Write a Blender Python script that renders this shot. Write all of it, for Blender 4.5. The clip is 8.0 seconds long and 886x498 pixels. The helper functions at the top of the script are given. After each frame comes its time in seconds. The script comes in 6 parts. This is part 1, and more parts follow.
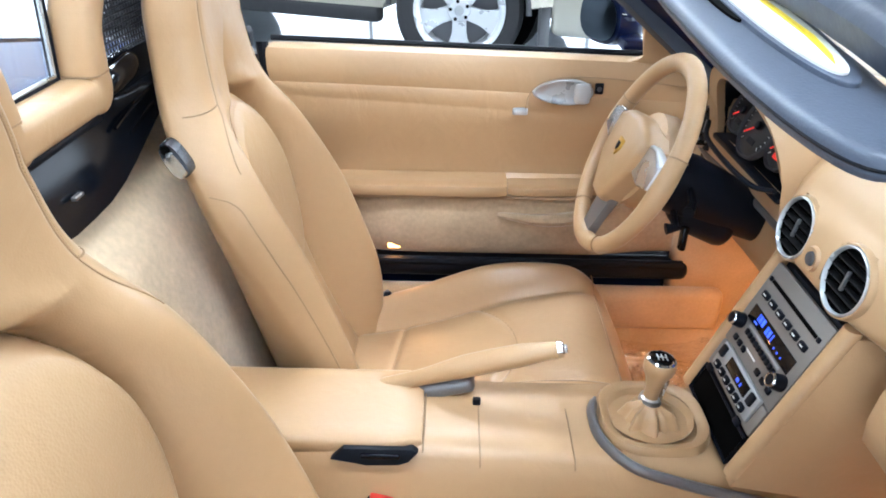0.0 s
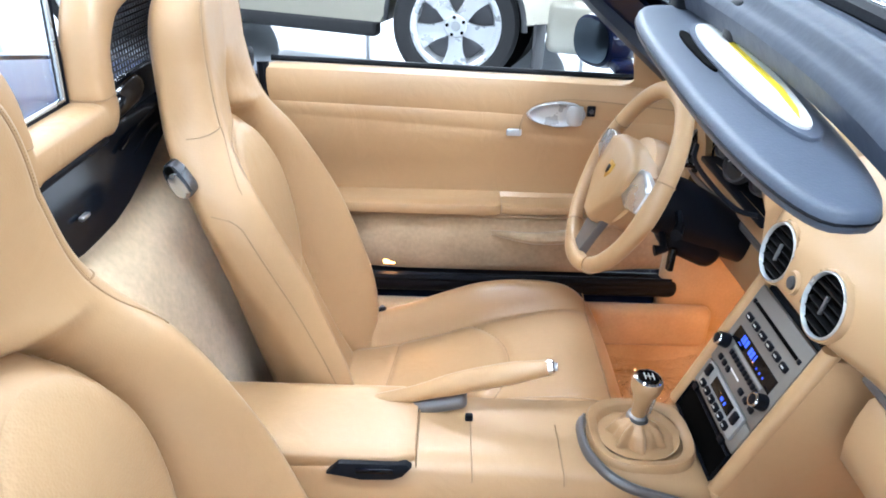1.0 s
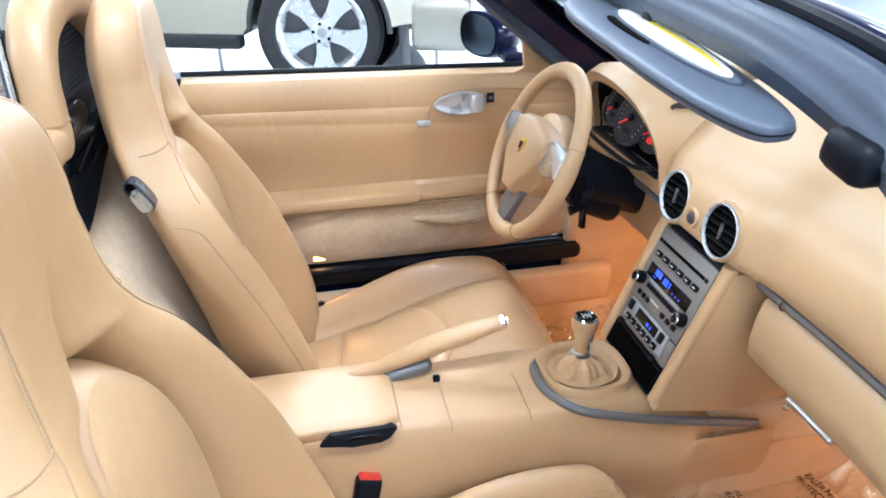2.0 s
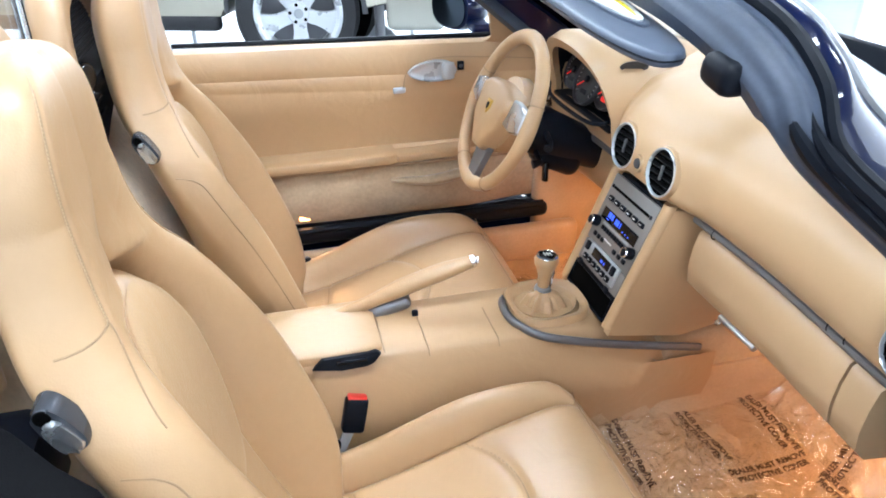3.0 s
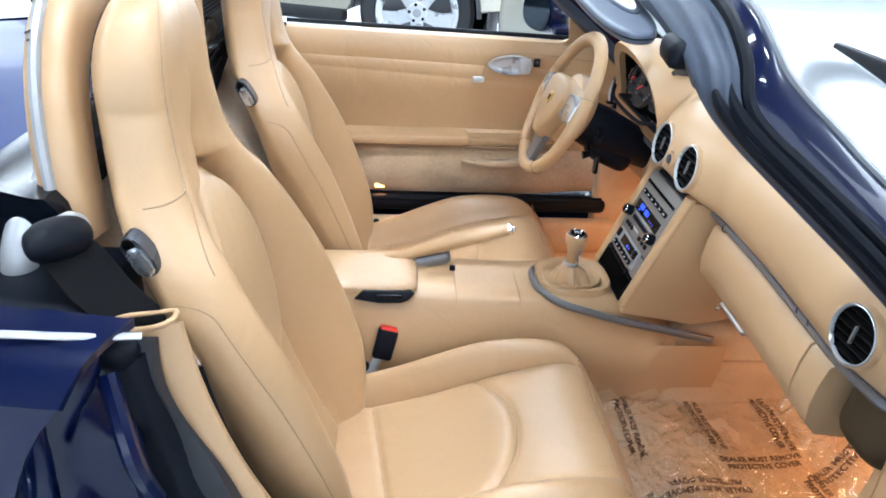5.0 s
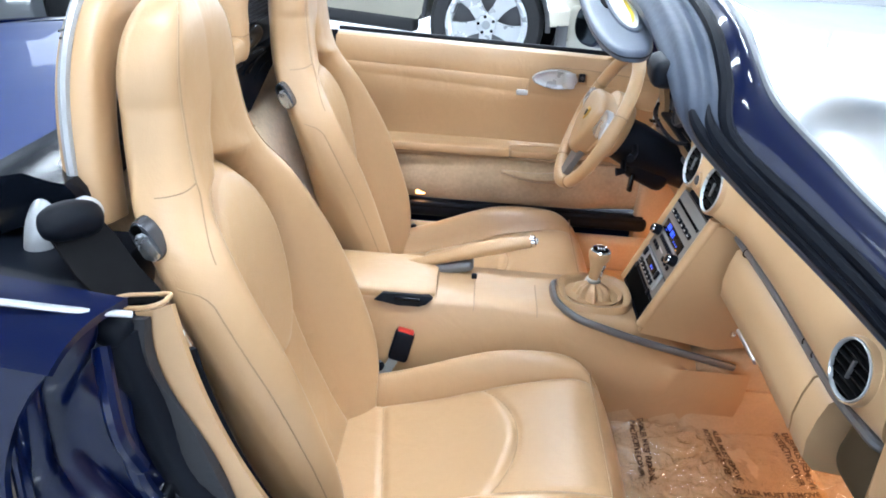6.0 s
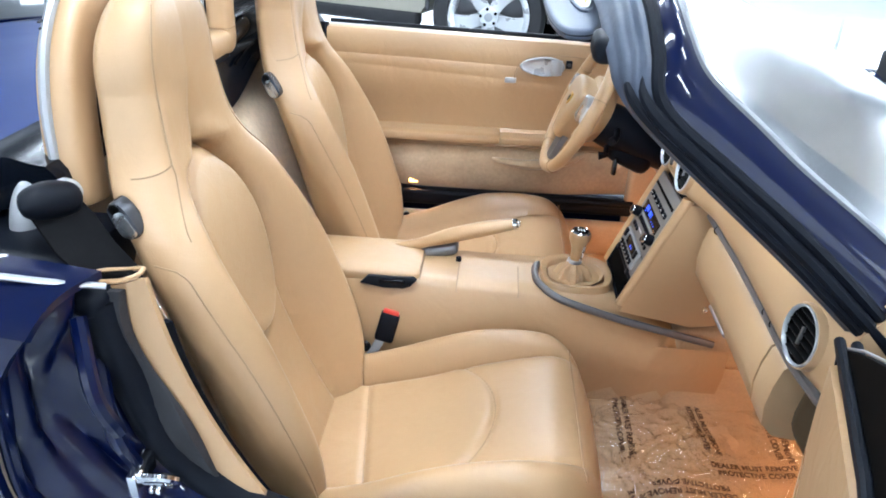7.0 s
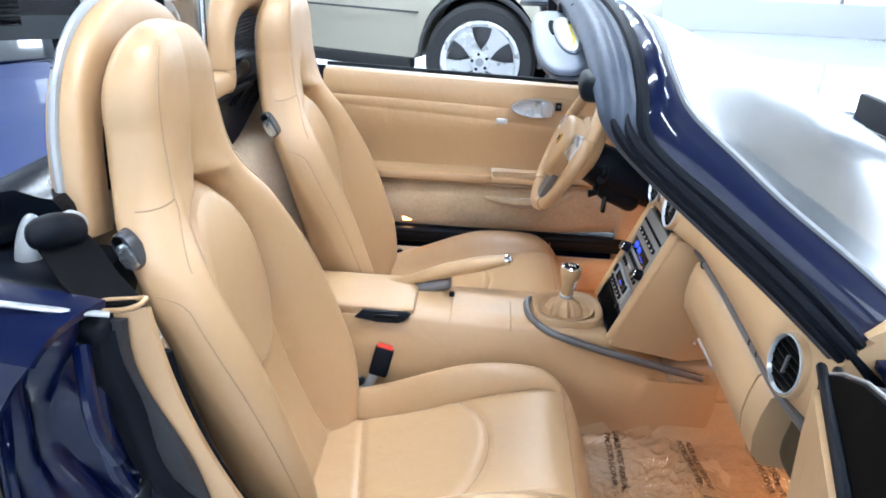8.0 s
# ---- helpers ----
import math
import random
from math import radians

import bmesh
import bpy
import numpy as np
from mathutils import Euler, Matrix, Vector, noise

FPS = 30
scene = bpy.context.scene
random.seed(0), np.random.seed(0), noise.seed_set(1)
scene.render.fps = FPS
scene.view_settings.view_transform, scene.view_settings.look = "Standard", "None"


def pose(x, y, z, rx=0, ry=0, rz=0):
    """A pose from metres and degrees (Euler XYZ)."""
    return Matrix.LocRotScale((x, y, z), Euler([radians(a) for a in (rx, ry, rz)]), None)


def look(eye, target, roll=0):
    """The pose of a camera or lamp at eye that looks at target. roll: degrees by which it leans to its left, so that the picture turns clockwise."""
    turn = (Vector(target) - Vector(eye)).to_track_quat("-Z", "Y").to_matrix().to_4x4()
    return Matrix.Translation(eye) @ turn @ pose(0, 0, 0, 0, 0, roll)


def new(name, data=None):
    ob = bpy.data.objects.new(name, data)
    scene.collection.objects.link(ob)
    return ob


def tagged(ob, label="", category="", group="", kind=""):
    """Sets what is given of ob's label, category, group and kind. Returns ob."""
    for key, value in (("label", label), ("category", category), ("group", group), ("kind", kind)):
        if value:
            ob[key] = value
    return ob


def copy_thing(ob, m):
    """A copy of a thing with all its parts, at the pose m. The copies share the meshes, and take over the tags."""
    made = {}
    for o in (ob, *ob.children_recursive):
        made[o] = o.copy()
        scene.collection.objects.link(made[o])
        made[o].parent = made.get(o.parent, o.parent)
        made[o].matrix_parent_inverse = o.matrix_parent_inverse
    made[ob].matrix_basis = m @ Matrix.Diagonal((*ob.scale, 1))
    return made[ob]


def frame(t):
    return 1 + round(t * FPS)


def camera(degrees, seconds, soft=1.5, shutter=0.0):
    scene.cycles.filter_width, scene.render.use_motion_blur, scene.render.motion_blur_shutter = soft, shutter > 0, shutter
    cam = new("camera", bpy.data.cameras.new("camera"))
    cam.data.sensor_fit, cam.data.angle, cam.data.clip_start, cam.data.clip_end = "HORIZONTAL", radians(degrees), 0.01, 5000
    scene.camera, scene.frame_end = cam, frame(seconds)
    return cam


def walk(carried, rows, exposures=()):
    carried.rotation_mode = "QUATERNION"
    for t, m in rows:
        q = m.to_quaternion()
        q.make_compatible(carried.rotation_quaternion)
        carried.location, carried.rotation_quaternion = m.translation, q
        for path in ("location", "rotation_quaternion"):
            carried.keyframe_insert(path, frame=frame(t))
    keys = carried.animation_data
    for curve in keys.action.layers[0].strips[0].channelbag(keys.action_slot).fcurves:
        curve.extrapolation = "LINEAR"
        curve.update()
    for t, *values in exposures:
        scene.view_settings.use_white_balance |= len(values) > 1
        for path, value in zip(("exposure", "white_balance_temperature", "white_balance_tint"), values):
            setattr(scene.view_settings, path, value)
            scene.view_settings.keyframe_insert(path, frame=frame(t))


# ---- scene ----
cam = camera(65.0, 8.0, soft=1.8, shutter=0.0)
PATH = [
    (0, (0.103, -0.87, 1.245), (0.082, 0.878, 0.274), 0.8),
    (0.5, (0.11, -0.882, 1.266), (0.071, 0.901, 0.359), 1.5),
    (1, (0.102, -0.892, 1.276), (0.097, 0.87, 0.331), 1.6),
    (1.5, (0.005, -0.936, 1.295), (0.307, 0.811, 0.369), -0.3),
    (3, (-0.071, -1.185, 1.297), (0.332, 0.516, 0.324), -0.9),
    (3.5, (-0.103, -1.239, 1.298), (0.505, 0.394, 0.316), -0.7),
    (4, (-0.116, -1.283, 1.29), (0.494, 0.312, 0.25), -1.3),
    (4.5, (-0.048, -1.379, 1.281), (0.333, 0.322, 0.3), 0.8),
    (6, (0.131, -1.449, 1.296), (0.06, 0.322, 0.37), 3.6),
    (6.5, (0.202, -1.477, 1.294), (0.122, 0.286, 0.353), 3.7),
    (7, (0.212, -1.495, 1.292), (0.096, 0.267, 0.354), 2.2),
    (7.5, (0.221, -1.512, 1.293), (0.142, 0.268, 0.385), 2.4),
    (8, (0.21, -1.53, 1.292), (0.11, 0.287, 0.462), 2.5),
]
walk(cam, [(t, look(eye, target, roll)) for t, eye, target, roll in PATH],
     exposures=[(0, 0.0, 5840, 10), (1.5, 0.12, 5770, 10), (3.5, 0.0, 5810, 10), (4.5, -0.04, 5810, 10), (6.5, 0.0, 5810, 10), (8, -0.04, 5770, 10)])

# world: dim neutral fill; ceiling lamps and added window sheets do the lighting
world = bpy.data.worlds.new("World")
scene.world = world
world.use_nodes = True
wn = world.node_tree.nodes["Background"]
wn.inputs[0].default_value = (0.95, 0.97, 1.0, 1)
wn.inputs[1].default_value = 0.3
LAMP_POWER = 80.0
# strength of the glowing sheets added beyond the unseen shopfronts
SHOPFRONT = 4.5


def spot(name, at, energy, colour, size):
    """A small built-in courtesy lamp."""
    d = bpy.data.lights.new(name, "AREA")
    d.energy, d.color, d.shape, d.size, d.size_y = energy, colour, "RECTANGLE", size[0], size[1]
    ob = new(name, d)
    ob.matrix_world = at
    return ob


AMBER = (1.0, 0.45, 0.16)
spot("footwell_lamp", look((0.98, -0.38, 0.48), (1.02, -0.38, 0.10)), 1.5, AMBER, (0.10, 0.04))
spot("footwell_lamp", look((0.88, 0.34, 0.50), (0.90, 0.34, 0.10)), 2.4, AMBER, (0.10, 0.04))


spot("courtesy_lamp_glow", look((-0.042, 0.688, 0.386), (-0.02, 0.50, 0.33)), 0.2, AMBER, (0.03, 0.015))


# ---- materials ----
def material(name, colour, rough=0.5, metal=0.0, vary=0.08, scale=8.0, bump=0.0, bump_scale=200.0, coat=0.0, spec=0.5,
             dent=0.0, sheen=0.0, bump_kind="NOISE", dist=0.001):
    """A surface with colour drift at two scales, grain relief and uneven gloss."""
    m = bpy.data.materials.new(name)
    m.use_nodes = True
    nt = m.node_tree
    b = nt.nodes["Principled BSDF"]
    b.inputs["Roughness"].default_value = rough
    b.inputs["Metallic"].default_value = metal
    b.inputs["Coat Weight"].default_value = coat
    b.inputs["Coat Roughness"].default_value = 0.03
    b.inputs["Specular IOR Level"].default_value = spec
    if sheen:
        b.inputs["Sheen Weight"].default_value = sheen
        b.inputs["Sheen Roughness"].default_value = 0.5
    tc = nt.nodes.new("ShaderNodeTexCoord")
    n1 = nt.nodes.new("ShaderNodeTexNoise")
    n1.inputs["Scale"].default_value = scale
    n1.inputs["Detail"].default_value = 5
    nt.links.new(tc.outputs["Object"], n1.inputs["Vector"])
    n2 = nt.nodes.new("ShaderNodeTexNoise")
    n2.inputs["Scale"].default_value = scale * 14
    n2.inputs["Detail"].default_value = 3
    nt.links.new(tc.outputs["Object"], n2.inputs["Vector"])
    mixn = nt.nodes.new("ShaderNodeMix")
    mixn.data_type = "FLOAT"
    mixn.inputs[0].default_value = 0.35
    nt.links.new(n1.outputs["Fac"], mixn.inputs[2])
    nt.links.new(n2.outputs["Fac"], mixn.inputs[3])
    ramp = nt.nodes.new("ShaderNodeValToRGB")
    e = ramp.color_ramp.elements
    lo = [max(0, c * (1 - vary)) for c in colour]
    hi = [min(1, c * (1 + vary)) for c in colour]
    e[0].position, e[0].color = 0.15, (*lo, 1)
    e[1].position, e[1].color = 0.85, (*hi, 1)
    nt.links.new(mixn.outputs[0], ramp.inputs[0])
    nt.links.new(ramp.outputs[0], b.inputs["Base Color"])
    mr = nt.nodes.new("ShaderNodeMapRange")
    mr.inputs[1].default_value, mr.inputs[2].default_value = 0.1, 0.9
    mr.inputs[3].default_value, mr.inputs[4].default_value = max(0.02, rough * 0.85), min(1, rough * 1.15)
    nt.links.new(n1.outputs["Fac"], mr.inputs[0])
    nt.links.new(mr.outputs[0], b.inputs["Roughness"])
    if bump:
        if bump_kind == "VORONOI":
            t = nt.nodes.new("ShaderNodeTexVoronoi")
            out = t.outputs["Distance"]
        else:
            t = nt.nodes.new("ShaderNodeTexNoise")
            t.inputs["Detail"].default_value = 4
            out = t.outputs["Fac"]
        t.inputs["Scale"].default_value = bump_scale
        nt.links.new(tc.outputs["Object"], t.inputs["Vector"])
        bp = nt.nodes.new("ShaderNodeBump")
        bp.inputs["Strength"].default_value = bump
        bp.inputs["Distance"].default_value = dist
        nt.links.new(out, bp.inputs["Height"])
        nt.links.new(bp.outputs[0], b.inputs["Normal"])
        if dent:
            n3 = nt.nodes.new("ShaderNodeTexNoise")
            n3.inputs["Scale"].default_value = 13
            n3.inputs["Detail"].default_value = 3
            n3.inputs["Distortion"].default_value = 0.8
            nt.links.new(tc.outputs["Object"], n3.inputs["Vector"])
            soft_bump = nt.nodes.new("ShaderNodeBump")
            soft_bump.inputs["Strength"].default_value = dent
            soft_bump.inputs["Distance"].default_value = 0.006
            nt.links.new(n3.outputs["Fac"], soft_bump.inputs["Height"])
            nt.links.new(soft_bump.outputs[0], bp.inputs["Normal"])
    return m


def emitter(name, colour, strength):
    m = bpy.data.materials.new(name)
    m.use_nodes = True
    b = m.node_tree.nodes["Principled BSDF"]
    b.inputs["Base Color"].default_value = (*colour, 1)
    b.inputs["Emission Color"].default_value = (*colour, 1)
    b.inputs["Emission Strength"].default_value = strength
    return m


def clear(name, tint=(1, 1, 1), gloss=0.12, rough=0.02, wrinkle=0.0, wscale=20.0, power=3.0):
    """A thin clear sheet: it lets light straight through and shines a little, more at a slant."""
    m = bpy.data.materials.new(name)
    m.use_nodes = True
    nt = m.node_tree
    nt.nodes.remove(nt.nodes["Principled BSDF"])
    out = nt.nodes["Material Output"]
    tr = nt.nodes.new("ShaderNodeBsdfTransparent")
    tr.inputs[0].default_value = (*tint, 1)
    gl = nt.nodes.new("ShaderNodeBsdfGlossy")
    gl.inputs["Roughness"].default_value = rough
    lw = nt.nodes.new("ShaderNodeLayerWeight")
    lw.inputs["Blend"].default_value = 0.5
    fr = nt.nodes.new("ShaderNodeMath")
    fr.operation = "POWER"
    fr.inputs[1].default_value = power
    nt.links.new(lw.outputs["Facing"], fr.inputs[0])
    mul = nt.nodes.new("ShaderNodeMath")
    mul.operation = "MULTIPLY_ADD"
    mul.inputs[1].default_value = 0.85
    mul.inputs[2].default_value = gloss * 0.5
    nt.links.new(fr.outputs[0], mul.inputs[0])
    mix = nt.nodes.new("ShaderNodeMixShader")
    nt.links.new(mul.outputs[0], mix.inputs[0])
    nt.links.new(tr.outputs[0], mix.inputs[1])
    nt.links.new(gl.outputs[0], mix.inputs[2])
    nt.links.new(mix.outputs[0], out.inputs[0])
    if wrinkle:
        tc = nt.nodes.new("ShaderNodeTexCoord")
        t = nt.nodes.new("ShaderNodeTexNoise")
        t.inputs["Scale"].default_value = wscale
        t.inputs["Detail"].default_value = 6
        t.inputs["Distortion"].default_value = 1.5
        nt.links.new(tc.outputs["Object"], t.inputs["Vector"])
        bp = nt.nodes.new("ShaderNodeBump")
        bp.inputs["Strength"].default_value = wrinkle
        bp.inputs["Distance"].default_value = 0.018
        nt.links.new(t.outputs["Fac"], bp.inputs["Height"])
        nt.links.new(bp.outputs[0], gl.inputs["Normal"])
        nt.links.new(bp.outputs[0], lw.inputs["Normal"])
    return m


TAN = (0.455, 0.288, 0.147)
M = {
    "leather": material("tan_leather", TAN, 0.35, spec=0.6, dent=0.35, vary=0.05, scale=5, bump=0.18, bump_scale=420, bump_kind="VORONOI", dist=0.0006),
    "leather_insert": material("perforated_tan_leather", (0.47, 0.307, 0.163), 0.37, spec=0.6, dent=0.35, vary=0.05, scale=6, bump=0.5, bump_scale=300, bump_kind="VORONOI", dist=0.0008),
    "vinyl": material("tan_dash_vinyl", (0.47, 0.31, 0.168), 0.32, spec=0.6, vary=0.04, scale=4, bump=0.2, bump_scale=500, bump_kind="VORONOI", dist=0.0005),
    "seam": material("tan_seam_thread", (0.33, 0.215, 0.118), 0.7, vary=0.15, scale=60),
    "thread": material("pale_tan_thread", (0.50, 0.36, 0.21), 0.7, vary=0.1, scale=60),
    "carpet": material("tan_carpet", (0.52, 0.37, 0.22), 0.95, vary=0.26, scale=11, bump=0.6, bump_scale=500, sheen=0.3, dist=0.002),
    "suede": material("tan_engine_cover_carpet", (0.62, 0.475, 0.31), 0.95, vary=0.42, scale=6, bump=0.4, bump_scale=450, sheen=0.4, dist=0.0015),
    "door_carpet": material("napped_tan_door_carpet", (0.47, 0.35, 0.22), 0.95, vary=0.42, scale=7, bump=0.6, bump_scale=300, sheen=0.4, dist=0.002),
    # brown plastic, its colour deepened for the shade under the dash ends
    "brown_panel": material("shade_darkened_brown_plastic", (0.055, 0.036, 0.018), 0.75, spec=0.2, vary=0.08, bump=0.2, bump_scale=400),
    "lever_bezel": material("dark_grey_lever_bezel", (0.05, 0.055, 0.065), 0.25, metal=0.4, vary=0.05),
    "suede_dark": material("worn_tan_carpet_edge", (0.40, 0.31, 0.21), 0.95, vary=0.2, scale=20),
    "vent_slat": material("black_vent_slat", (0.004, 0.004, 0.0045), 0.4, spec=0.15),
    "pale_silver": material("pale_silver_paint", (0.52, 0.54, 0.56), 0.28, metal=0.4, vary=0.04),
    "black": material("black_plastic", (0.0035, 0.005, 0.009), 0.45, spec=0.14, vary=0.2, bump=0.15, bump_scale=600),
    "black_satin": material("satin_black_plastic", (0.003, 0.0045, 0.008), 0.2, vary=0.2, spec=0.2),
    "black_gloss": material("gloss_black_plastic", (0.003, 0.003, 0.004), 0.10, vary=0.2, spec=0.35),
    "rubber": material("black_rubber_seal", (0.0035, 0.005, 0.009), 0.5, spec=0.14, vary=0.25, scale=20, bump=0.2, bump_scale=150),
    "worn_rubber": material("worn_dark_rubber", (0.022, 0.022, 0.025), 0.5, spec=0.4, vary=0.35, scale=30, bump=0.5, bump_scale=90, dist=0.002),
    "visor": material("charcoal_visor_vinyl", (0.064, 0.080, 0.114), 0.42, spec=0.5, vary=0.15, scale=12, bump=0.3, bump_scale=500),
    "header": material("charcoal_header_trim", (0.040, 0.051, 0.076), 0.5, spec=0.4, vary=0.3, scale=14, bump=0.35, bump_scale=60, dist=0.002),
    "silver": material("satin_silver", (0.62, 0.63, 0.65), 0.28, metal=0.9, vary=0.04),
    "silver_paint": material("silver_painted_plastic", (0.36, 0.37, 0.38), 0.35, metal=0.35, vary=0.05),
    "grey_trim": material("grey_metallic_trim", (0.17, 0.17, 0.18), 0.35, metal=0.5, vary=0.06),
    "radio": material("warm_grey_radio_plastic", (0.21, 0.20, 0.19), 0.38, metal=0.35, vary=0.05),
    "chrome": material("chrome", (0.80, 0.81, 0.83), 0.08, metal=1.0, vary=0.03),
    "blue": material("dark_blue_car_paint", (0.0007, 0.0034, 0.026), 0.3, metal=0.0, vary=0.08, scale=3, coat=0.6, spec=0.1),
    # body paint lightened, putting the deck's reflections into its colour
    "deck": material("blue_deck_paint_with_sheen", (0.008, 0.024, 0.105), 0.42, metal=0.0, vary=0.08, scale=3, coat=0.15, spec=0.1),
    "tyre": material("tyre_rubber", (0.018, 0.018, 0.02), 0.75, vary=0.2, scale=20, bump=0.3, bump_scale=120),
    "alloy": material("painted_alloy", (0.72, 0.73, 0.74), 0.28, metal=0.5, vary=0.04),
    "suv": material("champagne_silver_paint", (0.37, 0.35, 0.285), 0.3, metal=0.3, vary=0.04, coat=1.0),
    "cladding": material("dark_grey_cladding", (0.055, 0.055, 0.06), 0.6, vary=0.15, bump=0.3, bump_scale=300),
    "dark_car": material("black_car_paint", (0.008, 0.008, 0.010), 0.2, vary=0.1, coat=1.0),
    "hole": material("dark_recess", (0.001, 0.001, 0.001), 0.8, spec=0.05),
    "dial": material("black_dial_face", (0.012, 0.012, 0.013), 0.5, vary=0.1),
    "white_mark": material("white_marking", (0.75, 0.75, 0.75), 0.5),
    "red_mark": material("red_plastic", (0.70, 0.045, 0.03), 0.35, vary=0.05),
    "label_white": material("white_label", (0.82, 0.82, 0.80), 0.4, vary=0.02),
    "label_yellow": material("yellow_label", (0.85, 0.62, 0.02), 0.4, vary=0.04),
    "ink": material("dark_brown_ink", (0.10, 0.06, 0.035), 0.6),
    "webbing": material("black_seat_belt_webbing", (0.004, 0.004, 0.005), 0.7, spec=0.1, vary=0.2, scale=30, bump=0.4, bump_scale=700),
    "mesh": material("black_deflector_net", (0.02, 0.02, 0.024), 0.6, vary=0.2),
    "crest": material("gold_crest", (0.60, 0.36, 0.07), 0.3, metal=0.6, vary=0.1, scale=100),
    "wall": material("pale_grey_wall_paint", (0.55, 0.56, 0.57), 0.7, vary=0.03, scale=1.5, bump=0.1, bump_scale=80),
    "ceiling": material("grey_ceiling_paint", (0.10, 0.105, 0.11), 0.8, vary=0.02),
    "mirror": material("mirror_glass", (0.85, 0.87, 0.9), 0.02, metal=1.0, vary=0.0),
    "dark_mirror": material("tinted_mirror_glass", (0.16, 0.20, 0.24), 0.04, metal=1.0, vary=0.0),
    "headlamp": material("smoked_lamp_lens", (0.25, 0.27, 0.3), 0.08, metal=0.6, vary=0.2, scale=40),
    "amber": material("amber_lens", (0.9, 0.25, 0.02), 0.15),
    "glow_blue": emitter("blue_display_segment", (0.05, 0.12, 1.0), 0.6),
    "glow_red": emitter("red_dial_light", (1.0, 0.03, 0.02), 0.5),
    "glow_warm": emitter("warm_courtesy_bulb", (1.0, 0.50, 0.16), 6.0),
    "daylight": emitter("assumed_daylight_glow", (0.90, 0.96, 1.0), SHOPFRONT),
    # weaker glow for the south side, added to brighten the door panel
    "dim_fill_daylight": emitter("dim_added_daylight_glow", (0.90, 0.96, 1.0), SHOPFRONT * 0.4),
    "glow_white": emitter("white_lamp_diffuser", (0.90, 0.97, 1.0), LAMP_POWER),
    "glass": clear("windscreen_glass", (0.66, 0.71, 0.73), 0.40, rough=0.16, power=0.9),
    "acrylic": clear("clear_acrylic", (0.93, 0.96, 0.97), 0.12),
    "film": clear("crinkled_protective_film", (0.98, 0.97, 0.95), 0.42, 0.03, wrinkle=0.5, wscale=30, power=2.4),
}


def floor_material():
    m = material("polished_grey_epoxy_floor", (0.46, 0.50, 0.55), 0.07, vary=0.14, scale=0.7, spec=0.7)
    return m


M["floor"] = floor_material()


# ---- mesh helpers ----
def link(name, bm, mat, parent=None, label="", smooth=True, angle=35):
    me = bpy.data.meshes.new(name)
    bmesh.ops.recalc_face_normals(bm, faces=bm.faces)
    bm.to_mesh(me)
    bm.free()
    me.materials.append(mat)
    if smooth:
        me.polygons.foreach_set("use_smooth", [True] * len(me.polygons))
        me.set_sharp_from_angle(angle=radians(angle))
    ob = new(name, me)
    if parent is not None:
        ob.parent = parent
    if label:
        ob["label"] = label
    return ob


def part(name, bm, mat, parent, label="", smooth=True, angle=35):
    return link(name, bm, M[mat], parent, label, smooth, angle)


def thing(name, label, category, group="", kind="", at=(0, 0, 0)):
    ob = new(name)
    ob.empty_display_size = 0.05
    ob.location = at
    return tagged(ob, label, category, group, kind)


def rings(rows, closed=True, caps=True):
    """A skin over rows of points: closed round each row or open."""
    bm = bmesh.new()
    vs = [[bm.verts.new(p) for p in r] for r in rows]
    n = len(rows[0])
    for a, b in zip(vs, vs[1:]):
        for i in range(n if closed else n - 1):
            j = (i + 1) % n
            bm.faces.new((a[i], a[j], b[j], b[i]))
    if caps and closed:
        bm.faces.new(vs[0])
        bm.faces.new(vs[-1])
    return bm


def tube(points, radius, seg=8, closed=False, squash=1.0):
    """A round bar along points; radius may be one number or one a point."""
    pts = [Vector(p) for p in points]
    n = len(pts)
    rad = [radius] * n if isinstance(radius, (int, float)) else list(radius)
    rows = []
    side = None
    for i, p in enumerate(pts):
        a = pts[(i - 1) % n] if closed else pts[max(0, i - 1)]
        b = pts[(i + 1) % n] if closed else pts[min(n - 1, i + 1)]
        d = (b - a).normalized()
        if side is None:
            side = d.cross(Vector((0, 0, 1)))
            if side.length < 1e-3:
                side = d.cross(Vector((1, 0, 0)))
        side = (side - d * side.dot(d)).normalized()
        up = d.cross(side)
        rows.append([p + (side * math.cos(t) + up * math.sin(t) * squash) * rad[i] for t in (2 * math.pi * k / seg for k in range(seg))])
    if closed:
        rows.append(rows[0])
        bm = rings(rows, True, False)
        bmesh.ops.remove_doubles(bm, verts=bm.verts, dist=1e-6)
        return bm
    return rings(rows)


def spline(points, n):
    """n points along a smooth curve through points."""
    p = [Vector(q) for q in points]
    p = [2 * p[0] - p[1], *p, 2 * p[-1] - p[-2]]
    out = []
    spans = len(p) - 3
    for k in range(n):
        s = k / (n - 1) * spans
        i = min(int(s), spans - 1)
        t = s - i
        a, b, c, d = p[i:i + 4]
        out.append(0.5 * ((2 * b) + (c - a) * t + (2 * a - 5 * b + 4 * c - d) * t * t + (3 * b - a - 3 * c + d) * t ** 3))
    return out


